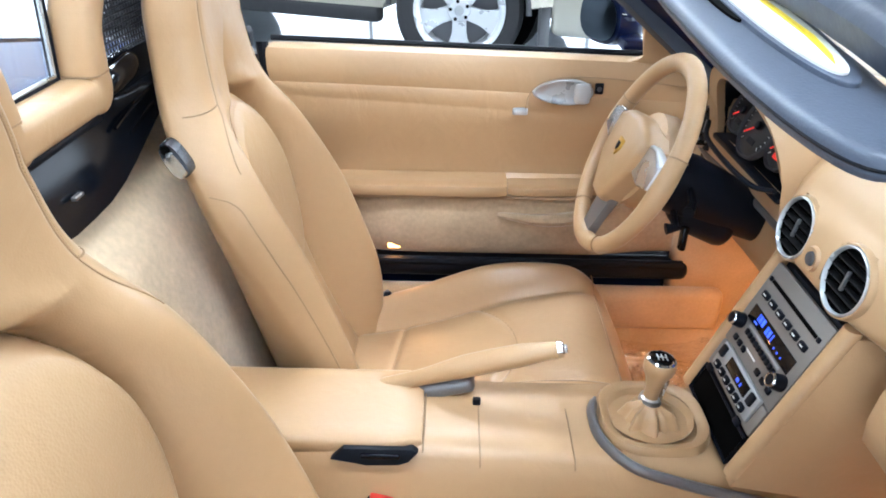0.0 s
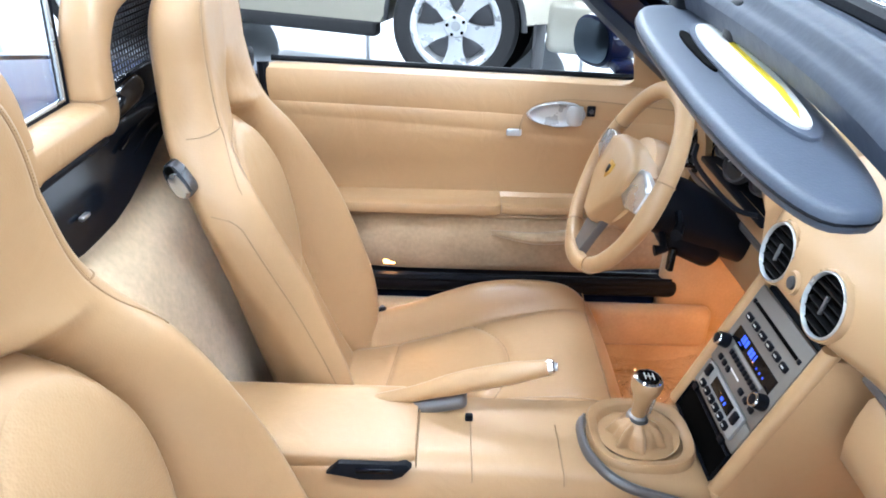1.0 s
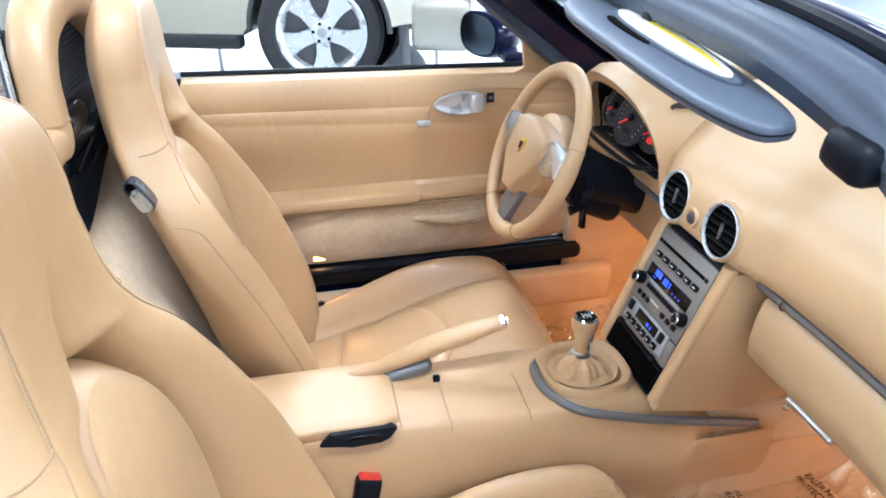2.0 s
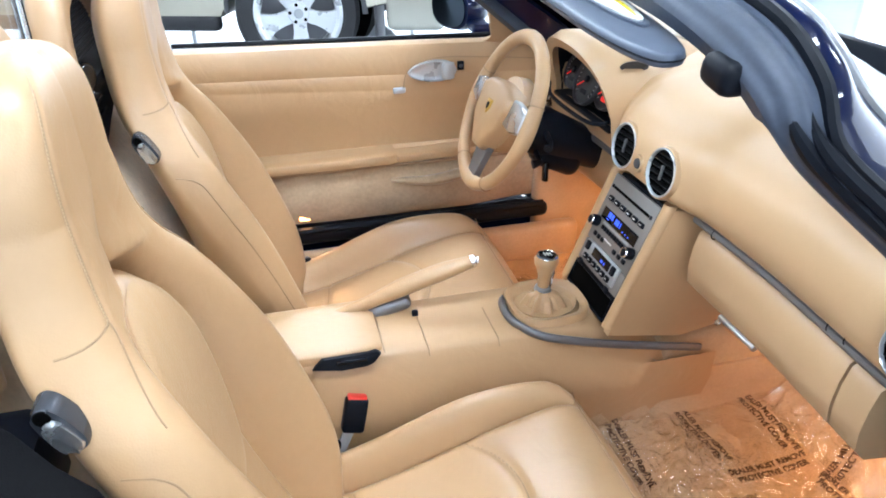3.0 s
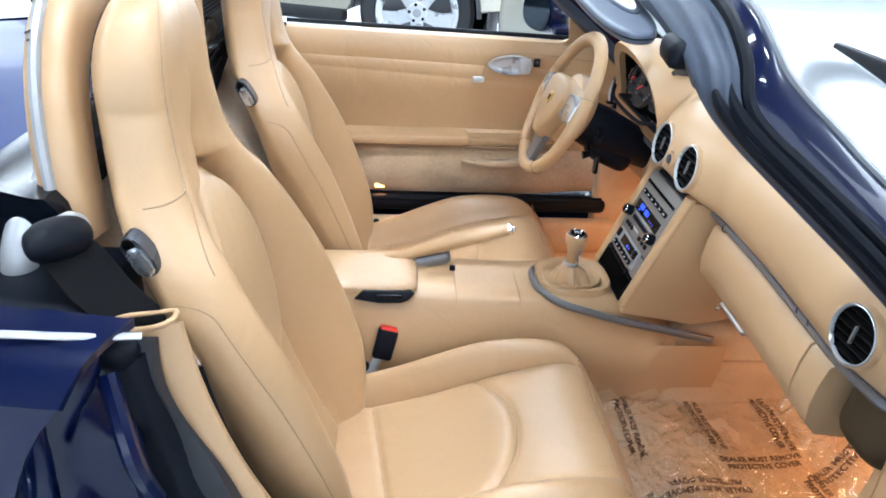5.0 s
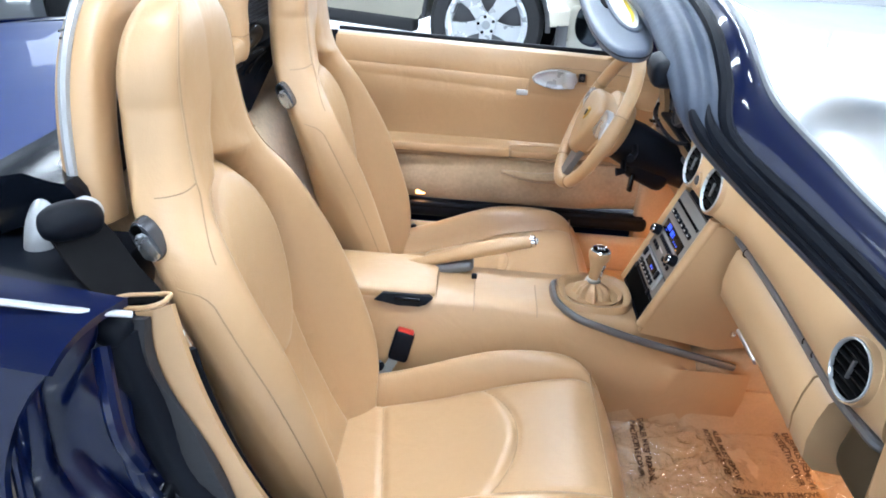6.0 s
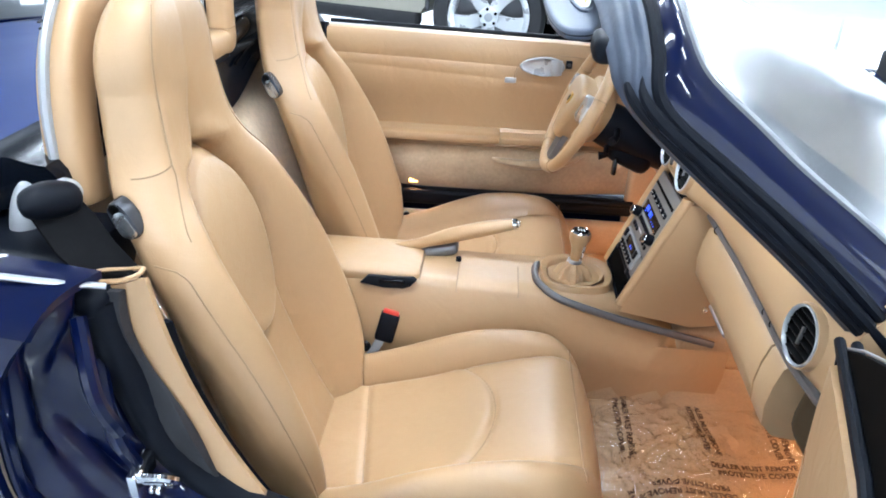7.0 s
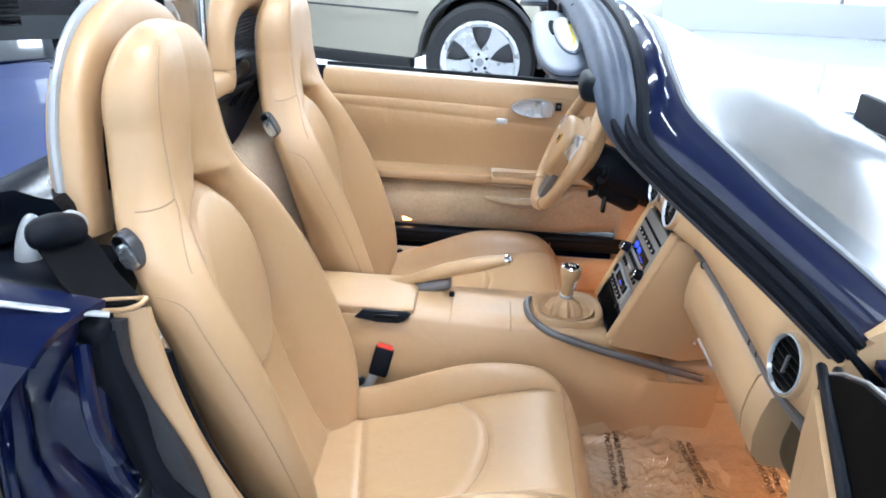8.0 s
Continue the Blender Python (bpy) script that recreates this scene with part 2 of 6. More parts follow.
def soft(x, xs, ys):
    """Smooth interpolation through a small table."""
    if x <= xs[0]:
        return ys[0]
    if x >= xs[-1]:
        return ys[-1]
    i = max(k for k in range(len(xs) - 1) if xs[k] <= x)
    t = (x - xs[i]) / (xs[i + 1] - xs[i])
    m = lambda k: (ys[min(k + 1, len(ys) - 1)] - ys[max(k - 1, 0)]) / (xs[min(k + 1, len(xs) - 1)] - xs[max(k - 1, 0)])
    h = xs[i + 1] - xs[i]
    t2, t3 = t * t, t ** 3
    return (2 * t3 - 3 * t2 + 1) * ys[i] + (t3 - 2 * t2 + t) * h * m(i) + (-2 * t3 + 3 * t2) * ys[i + 1] + (t3 - t2) * h * m(i + 1)


def step(x, a, b):
    t = min(1, max(0, (x - a) / (b - a)))
    return t * t * (3 - 2 * t)


def slab(size, bevel=0.004, seg=2, at=None):
    """A rounded box of that size, centred, moved by the pose at."""
    bm = bmesh.new()
    bmesh.ops.create_cube(bm, size=1.0)
    bmesh.ops.scale(bm, vec=size, verts=bm.verts)
    if bevel:
        bmesh.ops.bevel(bm, geom=bm.edges[:], offset=min(bevel, min(size) * 0.49), segments=seg, affect="EDGES", profile=0.5)
    if at is not None:
        bmesh.ops.transform(bm, matrix=at, verts=bm.verts)
    return bm


def drum(r1, r2, depth, seg=32, bevel=0.0, at=None):
    """A cone or cylinder about z, centred, moved by at."""
    bm = bmesh.new()
    bmesh.ops.create_cone(bm, cap_ends=True, segments=seg, radius1=r1, radius2=r2, depth=depth)
    if bevel:
        e = [x for x in bm.edges if abs(x.verts[0].co.z - x.verts[1].co.z) < 1e-6]
        bmesh.ops.bevel(bm, geom=e, offset=bevel, segments=2, affect="EDGES", profile=0.5)
    if at is not None:
        bmesh.ops.transform(bm, matrix=at, verts=bm.verts)
    return bm


def lathe(profile, seg=40, at=None):
    """A turned body: profile of (radius, z), about z."""
    rows = [[(r * math.cos(2 * math.pi * k / seg), r * math.sin(2 * math.pi * k / seg), z) for k in range(seg)] for r, z in profile]
    bm = rings(rows, True, False)
    if at is not None:
        bmesh.ops.transform(bm, matrix=at, verts=bm.verts)
    return bm


def plate(points, thick, bevel=0.0, at=None):
    """A flat plate with the outline points (x, y), thick along z."""
    bm = bmesh.new()
    low = [bm.verts.new((x, y, -thick / 2)) for x, y in points]
    high = [bm.verts.new((x, y, thick / 2)) for x, y in points]
    bm.faces.new(low[::-1])
    top = bm.faces.new(high)
    n = len(points)
    for i in range(n):
        bm.faces.new((low[i], low[(i + 1) % n], high[(i + 1) % n], high[i]))
    if bevel:
        bmesh.ops.bevel(bm, geom=top.edges[:], offset=bevel, segments=2, affect="EDGES", profile=0.5)
    if at is not None:
        bmesh.ops.transform(bm, matrix=at, verts=bm.verts)
    return bm


def merge(*bms):
    out = bmesh.new()
    for b in bms:
        me = bpy.data.meshes.new("tmp")
        b.to_mesh(me)
        b.free()
        out.from_mesh(me)
        bpy.data.meshes.remove(me)
    return out


def basis(origin, xa, ya):
    """A pose at origin whose x and y axes run along xa and ya."""
    x = Vector(xa).normalized()
    z = x.cross(Vector(ya)).normalized()
    y = z.cross(x)
    m = Matrix((x, y, z)).transposed().to_4x4()
    m.translation = origin
    return m


# ---- showroom shell ----
def sheet(name, x0, x1, y0, y1, z, mat, n=1):
    bm = bmesh.new()
    bmesh.ops.create_grid(bm, x_segments=n, y_segments=n, size=0.5)
    bmesh.ops.scale(bm, vec=(x1 - x0, y1 - y0, 1), verts=bm.verts)
    bmesh.ops.translate(bm, vec=((x0 + x1) / 2, (y0 + y1) / 2, z), verts=bm.verts)
    return link(name, bm, mat, smooth=False)


RX0, RX1, RY0, RY1, RH = -9.0, 10.0, -7.0, 10.5, 3.8
tagged(link("floor", slab((RX1 - RX0, RY1 - RY0, 0.2), 0, at=pose((RX0 + RX1) / 2, (RY0 + RY1) / 2, -0.1)), M["floor"], smooth=False),
       "polished light grey epoxy showroom floor", "floor", kind="structure")
tagged(link("ceiling", slab((RX1 - RX0, RY1 - RY0, 0.2), 0, at=pose((RX0 + RX1) / 2, (RY0 + RY1) / 2, RH + 0.1)), M["ceiling"], smooth=False),
       "grey painted showroom ceiling", "ceiling", kind="structure")
for nm, sx, sy, cx, cy in (("wall_west", 0.2, RY1 - RY0, RX0 - 0.1, (RY0 + RY1) / 2),):
    tagged(link(nm, slab((sx, sy, RH), 0, at=pose(cx, cy, RH / 2)), M["wall"], smooth=False), "plain pale grey painted showroom wall", "wall", kind="structure")


# added shopfronts out of view: walls with one long opening each, glowing sheets beyond
def glazed(name, at, length, win, outside):
    """An assumed wall along its own x axis: long opening, mullions and a glowing sheet."""
    for cx, cz, sx, sz in ((0, 0.25, length, 0.5), (0, 3.5, length, 0.6), (-length / 2 + 0.5, 1.85, 1.0, 2.7), (length / 2 - 0.5, 1.85, 1.0, 2.7)):
        tagged(link(name, slab((sx, 0.2, sz), 0, at=at @ pose(cx, 0, cz)), M["wall"], smooth=False), "pale grey wall around the assumed shopfront", "wall", kind="structure")
    tagged(link("backdrop", slab((length - 0.6, 0.05, 3.4), 0, at=at @ pose(0, 0.5, 1.8)), M[outside], smooth=False), "glowing sheet for assumed daylight outside the shopfront", "backdrop", kind="structure")
    shop = tagged(new(win), "assumed large glazed shopfront with slim grey mullions", "window", kind="structure")
    for k in range(6):
        part("mullion", slab((0.06, 0.08, 2.7), 0.01, 1, at @ pose((length - 2) * (k / 5 - 0.5), 0, 1.85)), "grey_trim", shop)


glazed("wall_east", pose(RX1 + 0.1, (RY0 + RY1) / 2, 0, 0, 0, -90), RY1 - RY0, "window_1", "daylight")
glazed("wall_north", pose((RX0 + RX1) / 2, RY1 + 0.1, 0), RX1 - RX0 + 0.4, "window_3", "daylight")
# unseen south glazing, added as dim fill on the side faces
glazed("wall_south", pose((RX0 + RX1) / 2, RY0 - 0.1, 0, 0, 0, 180), RX1 - RX0 + 0.4, "window_2", "dim_fill_daylight")


def ceiling_light(at):
    t = thing("ceiling_light", "long white fluorescent ceiling light with a flat diffuser", "light", "showroom ceiling lights")
    part("housing", slab((1.62, 0.36, 0.06), 0.01, at=pose(0, 0, 0.03)), "ceiling", t)
    part("diffuser", slab((1.54, 0.28, 0.012), 0.002, at=pose(0, 0, -0.006)), "glow_white", t, "glowing white diffuser")
    t.matrix_basis = at
    return t


LAMP_X, LAMP_Y = (-3.4, 0.1, 3.6), (-3.6, -0.8, 2.2, 5.0, 7.6)
first = ceiling_light(pose(LAMP_X[0], LAMP_Y[0], RH - 0.06))
for lx in LAMP_X:
    for ly in LAMP_Y:
        if (lx, ly) != (LAMP_X[0], LAMP_Y[0]):
            copy_thing(first, pose(lx, ly, RH - 0.06))


# ---- the blue roadster: body shell ----
# x forward, y to the driver's side, z up; the car's middle is y = 0
car = thing("roadster_body", "dark blue two-seat convertible body with its roof down", "car")


def band(path_in, path_out, thick, n=40, bulge=0.0, seg=6, ridges=0):
    """A rounded strip between two edge curves."""
    a, b = spline(path_in, n), spline(path_out, n)
    rows = []
    for i in range(n):
        d = (a[min(i + 1, n - 1)] - a[max(i - 1, 0)]).normalized()
        w = b[i] - a[i]
        up = w.cross(d).normalized()
        if up.dot(a[i] - Vector((0.9, a[i].y * 0.4, 0.7))) < 0:
            up = -up
        ring = []
        for k in range(seg + 1):
            s = k / seg
            ring.append(a[i] + w * s + up * (bulge * math.sin(math.pi * s) + (0.0012 * math.sin(ridges * math.pi * s) if ridges else 0.0)))
        for k in range(seg, -1, -1):
            s = k / seg
            ring.append(a[i] + w * s - up * thick)
        rows.append(ring)
    return rings(rows)


# windscreen surround: header bar and two pillars in one sweep, outer painted cover and inner black trim
HALF_IN = [(0.33, 0.0, 1.185), (0.333, -0.25, 1.180), (0.336, -0.45, 1.165), (0.338, -0.58, 1.140), (0.343, -0.65, 1.110), (0.354, -0.675, 1.080), (0.395, -0.68, 1.035), (0.50, -0.682, 0.948), (0.616, -0.684, 0.852), (0.72, -0.690, 0.757), (0.80, -0.70, 0.655)]
HALF_MID = [(0.385, 0.0, 1.205), (0.388, -0.25, 1.200), (0.390, -0.45, 1.188), (0.392, -0.60, 1.162), (0.395, -0.675, 1.120), (0.407, -0.702, 1.064), (0.503, -0.704, 0.990), (0.586, -0.706, 0.928), (0.67, -0.708, 0.858), (0.80, -0.714, 0.738), (0.92, -0.72, 0.62)]
HALF_OUT = [(0.435, 0.0, 1.200), (0.437, -0.25, 1.195), (0.436, -0.45, 1.185), (0.432, -0.58, 1.168), (0.436, -0.635, 1.142), (0.462, -0.660, 1.098), (0.534, -0.662, 1.040), (0.60, -0.664, 0.988), (0.70, -0.668, 0.918), (0.86, -0.68, 0.80), (1.02, -0.69, 0.69)]


def both(half):
    """A curve from the far pillar's foot over the header to the near pillar's foot."""
    return [(x, -y, z) for x, y, z in half[:0:-1]] + list(half)


part("pillar_trim", band(both(HALF_IN), both(HALF_MID), 0.02, 140, 0.014, 24, 7), "header", car, "charcoal padded inner windscreen trim")
part("windscreen_cover", band(both(HALF_MID), both(HALF_OUT), 0.02, 120, 0.012), "blue", car, "dark blue painted windscreen surround")
part("windscreen_seal", tube(spline(both([(x, y, z + 0.006) for x, y, z in HALF_MID]), 120), 0.008, 8), "rubber", car, "black rubber seal")
for q in (0.30, 0.62):
    part("pillar_seal", tube(spline([(a[0] + (b[0] - a[0]) * q, a[1] + (b[1] - a[1]) * q - 0.012, a[2] + (b[2] - a[2]) * q + 0.004) for a, b in zip(HALF_IN[4:], HALF_MID[4:])], 60), [0.001 + 0.008 * step(k, 0, 14) for k in range(60)], 8), "rubber", car, "black rubber lip on the pillar")
part("latch_socket", slab((0.05, 0.05, 0.034), 0.012, 3, pose(0.352, -0.61, 1.118, 10, 0, 0)), "black", car, "black roof latch socket")
part("glass_edge", tube(spline(both([(x, y, z + 0.004) for x, y, z in HALF_OUT]), 120), 0.005, 6), "silver_paint", car, "pale edge of the windscreen")

# windscreen
near = spline(HALF_OUT[4:], 25)


def glass_at(s, u, sink=0.0):
    """A point of the bowed windscreen: s from its top to its foot, u from side to side."""
    k = min(23, int(s * 24))
    e = near[k].lerp(near[k + 1], s * 24 - k)
    bow = 1 - u * u
    return Vector((e.x + (0.435 - 0.446) * bow * (1 - s) + 0.24 * bow * s - 0.6 * sink, abs(e.y) * u, e.z + 0.06 * bow * (1 - s) + 0.14 * bow * s - 0.8 * sink))


def glass_z(x, y):
    """The windscreen's height over a place on the dashboard."""
    pts = [glass_at(j / 48, max(-1, min(1, y / 0.675))) for j in range(49)]
    return float(np.interp(x, [p.x for p in pts], [p.z for p in pts]))


glass = part("windscreen", rings([[glass_at(j / 24, -1 + i / 16) for i in range(33)] for j in range(25)], False, False), "glass", car, "clear raked windscreen")
glass.visible_shadow = False
# black printed border along the glass edges
for sgn in (-1, 1):
    part("glass_border", rings([[glass_at(j / 24, sgn * (1 - 0.10 * i / 4), 0.003) for i in range(5)] for j in range(25)], False, False), "black_gloss", glass, "black printed border of the glass")
part("glass_border", rings([[glass_at(1 - 0.16 * j / 4, -0.9 + 1.8 * i / 32, 0.003) for i in range(33)] for j in range(5)], False, False), "black_gloss", glass, "black printed border of the glass")


def panel(name, fn, nu, nv, mat, parent=car, label="", thick=0.012):
    """A curved sheet-metal panel: fn(u, v) for u, v in 0..1, with a turned-in underside."""
    top_rows = [[Vector(fn(i / nu, j / nv)) for j in range(nv + 1)] for i in range(nu + 1)]
    bm = bmesh.new()
    g = [[bm.verts.new(p) for p in r] for r in top_rows]
    for i in range(nu):
        for j in range(nv):
            bm.faces.new((g[i][j], g[i + 1][j], g[i + 1][j + 1], g[i][j + 1]))
    bmesh.ops.recalc_face_normals(bm, faces=bm.faces)
    bmesh.ops.solidify(bm, geom=bm.faces[:], thickness=thick)
    return part(name, bm, mat, parent, label)


# cowl, bonnet and the two raised front wings
panel("cowl", lambda u, v: (1.12 + 0.22 * u, -0.70 + 1.4 * v, 0.83 - 0.05 * (2 * v - 1) ** 2 - 0.03 * u), 4, 20, "black", label="black plastic cowl below the windscreen")
panel("bonnet", lambda u, v: (1.32 + 1.25 * u - 0.12 * (2 * v - 1) ** 2, -0.58 + 1.16 * v, 0.84 - 0.10 * u - 0.16 * u * u - 0.03 * (2 * v - 1) ** 2), 20, 24, "blue", label="dark blue bonnet")
for sgn in (-1, 1):
    panel("front_wing", lambda u, v: (0.74 + 1.66 * u, sgn * (0.60 + 0.28 * v), 0.775 + 0.05 * math.sin(math.pi * min(1, u * 1.1)) - 0.16 * u * u - 0.9 * max(0, u - 0.55) ** 2 - 0.30 * max(0, v - 0.45) ** 2 * 4 * 0.5 + 0.03 * math.sin(math.pi * v)),
          28, 12, "blue", label="dark blue front wing")
    panel("wing_side", lambda u, v: (0.72 + 1.66 * u, sgn * (0.885 - 0.02 * v + 0.01 * math.sin(3 * v)), 0.75 - 0.14 * u * u - 0.5 * v), 16, 8, "blue", label="dark blue wing side")
# wiper arm on the cowl
part("wiper", tube(spline([(1.22, -0.45, 0.865), (1.13, -0.25, 0.90), (1.08, 0.05, 0.915), (1.06, 0.30, 0.91)], 20), 0.007, 6), "black", car, "black windscreen wiper")

# rear deck behind the seats and rear wings
panel("rear_deck", lambda u, v: (-0.56 - 1.15 * u, -0.72 + 1.44 * v, 0.885 - 0.10 * u * u + 0.02 * (1 - (2 * v - 1) ** 2)), 16, 20, "deck", label="dark blue folded-roof cover")
for sgn in (-1, 1):
    panel("rear_wing", lambda u, v: (-0.27 - 0.045 * v - 1.32 * u, sgn * (0.765 + (0.105 + 0.03 * step(u, 0, 0.5)) * v), 0.838 + 0.05 * math.sin(math.pi * u) - 0.05 * u * u - 0.04 * v ** 3), 24, 10, "blue", label="dark blue rear wing")
    panel("wing_side", lambda u, v: (soft(0.80 - 0.46 * v, [0.34, 0.42, 0.50, 0.64, 0.75, 0.80], [-0.29, -0.34, -0.375, -0.385, -0.352, -0.315]) - 1.28 * u, sgn * (0.868 + 0.03 * math.sin(math.pi * v) + 0.03 * step(u, 0, 0.5)), 0.80 - 0.46 * v + 0.05 * math.sin(math.pi * u) * (1 - v)),
          20, 16, "blue", label="dark blue rear wing side")
# sills under the doors
for sgn in (-1, 1):
    part("sill", slab((1.35, 0.14, 0.12), 0.03, 3, pose(0.22, sgn * 0.80, 0.27)), "blue", car, "dark blue door sill")
    part("sill_trim", slab((1.30 if sgn < 0 else 1.15, 0.10 if sgn < 0 else 0.07, 0.05), 0.02, 3, pose(0.22 if sgn < 0 else 0.145, 0.713 if sgn > 0 else -0.748, 0.325 if sgn > 0 else 0.315)), "black", car, "black plastic sill trim")
# underbody
part("underbody", slab((4.1, 1.6, 0.06), 0.02, at=pose(0.15, 0, 0.11)), "black", car)


def car_wheel(parent, at, radius, rim_radius, width, spokes, spoke_mat="alloy", dark="grey_trim"):
    """A road wheel that faces local -y: tyre, rim with spokes, hub and nuts."""
    turn = at @ pose(0, 0, 0, 90, 0, 0)
    w = width / 2
    prof = [(rim_radius - 0.005, -w * 0.8), (rim_radius + 0.02, -w), (radius - 0.03, -w), (radius - 0.006, -w * 0.82), (radius, -w * 0.5), (radius, w * 0.5), (radius - 0.006, w * 0.82),
            (radius - 0.03, w), (rim_radius + 0.02, w), (rim_radius - 0.005, w * 0.8)]
    tyre = part("tyre", lathe(prof, 56, turn), "tyre", parent, "black road tyre")
    rimp = [(rim_radius + 0.004, w * 0.86), (rim_radius + 0.006, w * 0.92), (rim_radius - 0.012, w * 0.95), (rim_radius - 0.03, w * 0.82), (rim_radius - 0.04, w * 0.3), (rim_radius - 0.04, -w * 0.8)]
    rim = part("rim", lathe(rimp, 56, turn), spoke_mat, tyre, "silver alloy rim")
    # plain disc whose tone stands in for the shade between the spokes
    part("brake_shadow", drum(rim_radius - 0.035, rim_radius - 0.035, 0.02, 40, 0, turn @ pose(0, 0, -w * 0.2)), dark, tyre, "grey disc for the shaded space behind the spokes")
    for k in range(spokes):
        a = 2 * math.pi * k / spokes - math.pi / 2
        r0, r1 = 0.055, rim_radius - 0.012
        hw0, hw1 = 0.042, 0.36 * rim_radius
        pts = []
        for s in range(9):
            q = s / 8
            hw = hw0 * (1 - q) + hw1 * q - 0.020 * math.sin(math.pi * q)
            pts.append((r0 + (r1 - r0) * q, hw))
        outline = [(r, h) for r, h in pts] + [(r, -h) for r, h in pts[::-1]]
        part("spoke", plate(outline, 0.035, 0.008, turn @ pose(0, 0, w * 0.70) @ pose(0, 0, 0, 0, 0, math.degrees(a)) @ pose(0, 0, 0, 0, 4, 0)), spoke_mat, rim)
    part("hub_cap", drum(0.072, 0.06, 0.03, 32, 0.004, turn @ pose(0, 0, w * 0.78)), spoke_mat, rim)
    part("badge", drum(0.028, 0.028, 0.008, 24, 0.002, turn @ pose(0, 0, w * 0.78 + 0.017)), "silver_paint", rim, "round plain wheel badge")
    for k in range(5):
        a = 2 * math.pi * k / 5 + 0.5
        part("wheel_nut", drum(0.011, 0.011, 0.01, 6, 0, turn @ pose(0.052 * math.cos(a), 0.052 * math.sin(a), w * 0.78 + 0.014)), "hole", rim)
    return tyre


for wx in (1.28, -1.13):
    for sgn in (-1, 1):
        car_wheel(car, pose(wx, sgn * 0.765, 0.31, 0, 0, 0 if sgn < 0 else 180), 0.315, 0.225, 0.22, 5)


def bumper(name, x0, way, label):
    """A wrap-round bumper: its plan bows, its section is full in the middle."""
    rws = []
    for i in range(41):
        v = -1 + i / 20
        bow = x0 - way * (0.34 * abs(v) ** 2.6)
        y = 0.885 * math.copysign(1 - (1 - abs(v)) ** 1.15, v)
        sec = [(-0.34, 0.68), (-0.16, 0.675), (-0.05, 0.62), (0.0, 0.54), (0.012, 0.44), (0.0, 0.32), (-0.04, 0.22), (-0.20, 0.18), (-0.34, 0.18)]
        rws.append([(bow + way * dx, y, z) for dx, z in sec])
    return part(name, rings(rws), "blue", car, label, angle=50)


fb = bumper("front_bumper", 2.70, 1, "dark blue front bumper")
for yy in (-0.52, 0.0, 0.52):
    part("air_intake", slab((0.05, 0.34, 0.12), 0.03, 3, pose(2.685 - 0.16 * (abs(yy) > 0.1) * 0.4, yy, 0.31)), "hole", fb, "black air intake")
rb = bumper("rear_bumper", -1.90, -1, "dark blue rear bumper")
part("exhaust", tube([(-1.80, 0, 0.26), (-1.925, 0, 0.26)], 0.055, 20), "chrome", rb, "bright exhaust tip")
for sgn in (-1, 1):
    part("headlight", lathe([(0.0, 0.03), (0.07, 0.025), (0.11, 0.005), (0.12, -0.03)], 32, pose(2.36, sgn * 0.66, 0.665, 0, 48, sgn * 12)), "headlamp", car, "clear oval headlight")
    part("tail_light", slab((0.06, 0.24, 0.12), 0.03, 3, pose(-1.755, sgn * 0.72, 0.735, 0, 0, sgn * 12)), "red_mark", car, "red tail light")
panel("boot_lid", lambda u, v: (-1.68 - 0.20 * u, -0.72 + 1.44 * v, 0.79 - 0.10 * u * u + 0.015 * (1 - (2 * v - 1) ** 2)), 8, 16, "blue", label="dark blue boot lid")


# ---- the other cars in the showroom ----
def outline_body(side, half_width, tuck, n_top=0.72):
    """A car shell from its side outline (x, z): full width low down, leaning in above the waist."""
    bm = bmesh.new()
    rows = []
    for yk in (-1, -0.97, -0.9, 0.9, 0.97, 1):
        row = []
        for x, z in side:
            lean = tuck * max(0, z - n_top)
            inset = 0.03 if abs(yk) == 1 else 0
            row.append((x, yk * half_width - math.copysign(lean, yk), z - (inset if z > 0.9 else -inset * 0.3)))
        rows.append(row)
    return rings(rows)


def arch(cx, r, z0, n=14):
    return [(cx + r * math.cos(math.pi * k / n), z0 + r * math.sin(math.pi * k / n)) for k in range(n + 1)]


suv = thing("suv", "champagne silver sport utility car with dark grey cladding", "car")
side = [(0.90, 0.42), (0.93, 0.60), (0.88, 0.86), (0.60, 1.00), (-0.35, 1.08), (-0.95, 1.62), (-2.9, 1.68), (-3.45, 1.10), (-3.50, 0.55), (-3.40, 0.38)]
side += [(-5.60 - x, z) for x, z in arch(-2.80, 0.44, 0.40)] + [(-2.32, 0.34), (-0.48, 0.34)] + [(-x, z) for x, z in arch(0.0, 0.44, 0.40)] + [(0.55, 0.42)]
part("body", outline_body(side, 0.90, 0.45), "suv", suv, "champagne silver body")
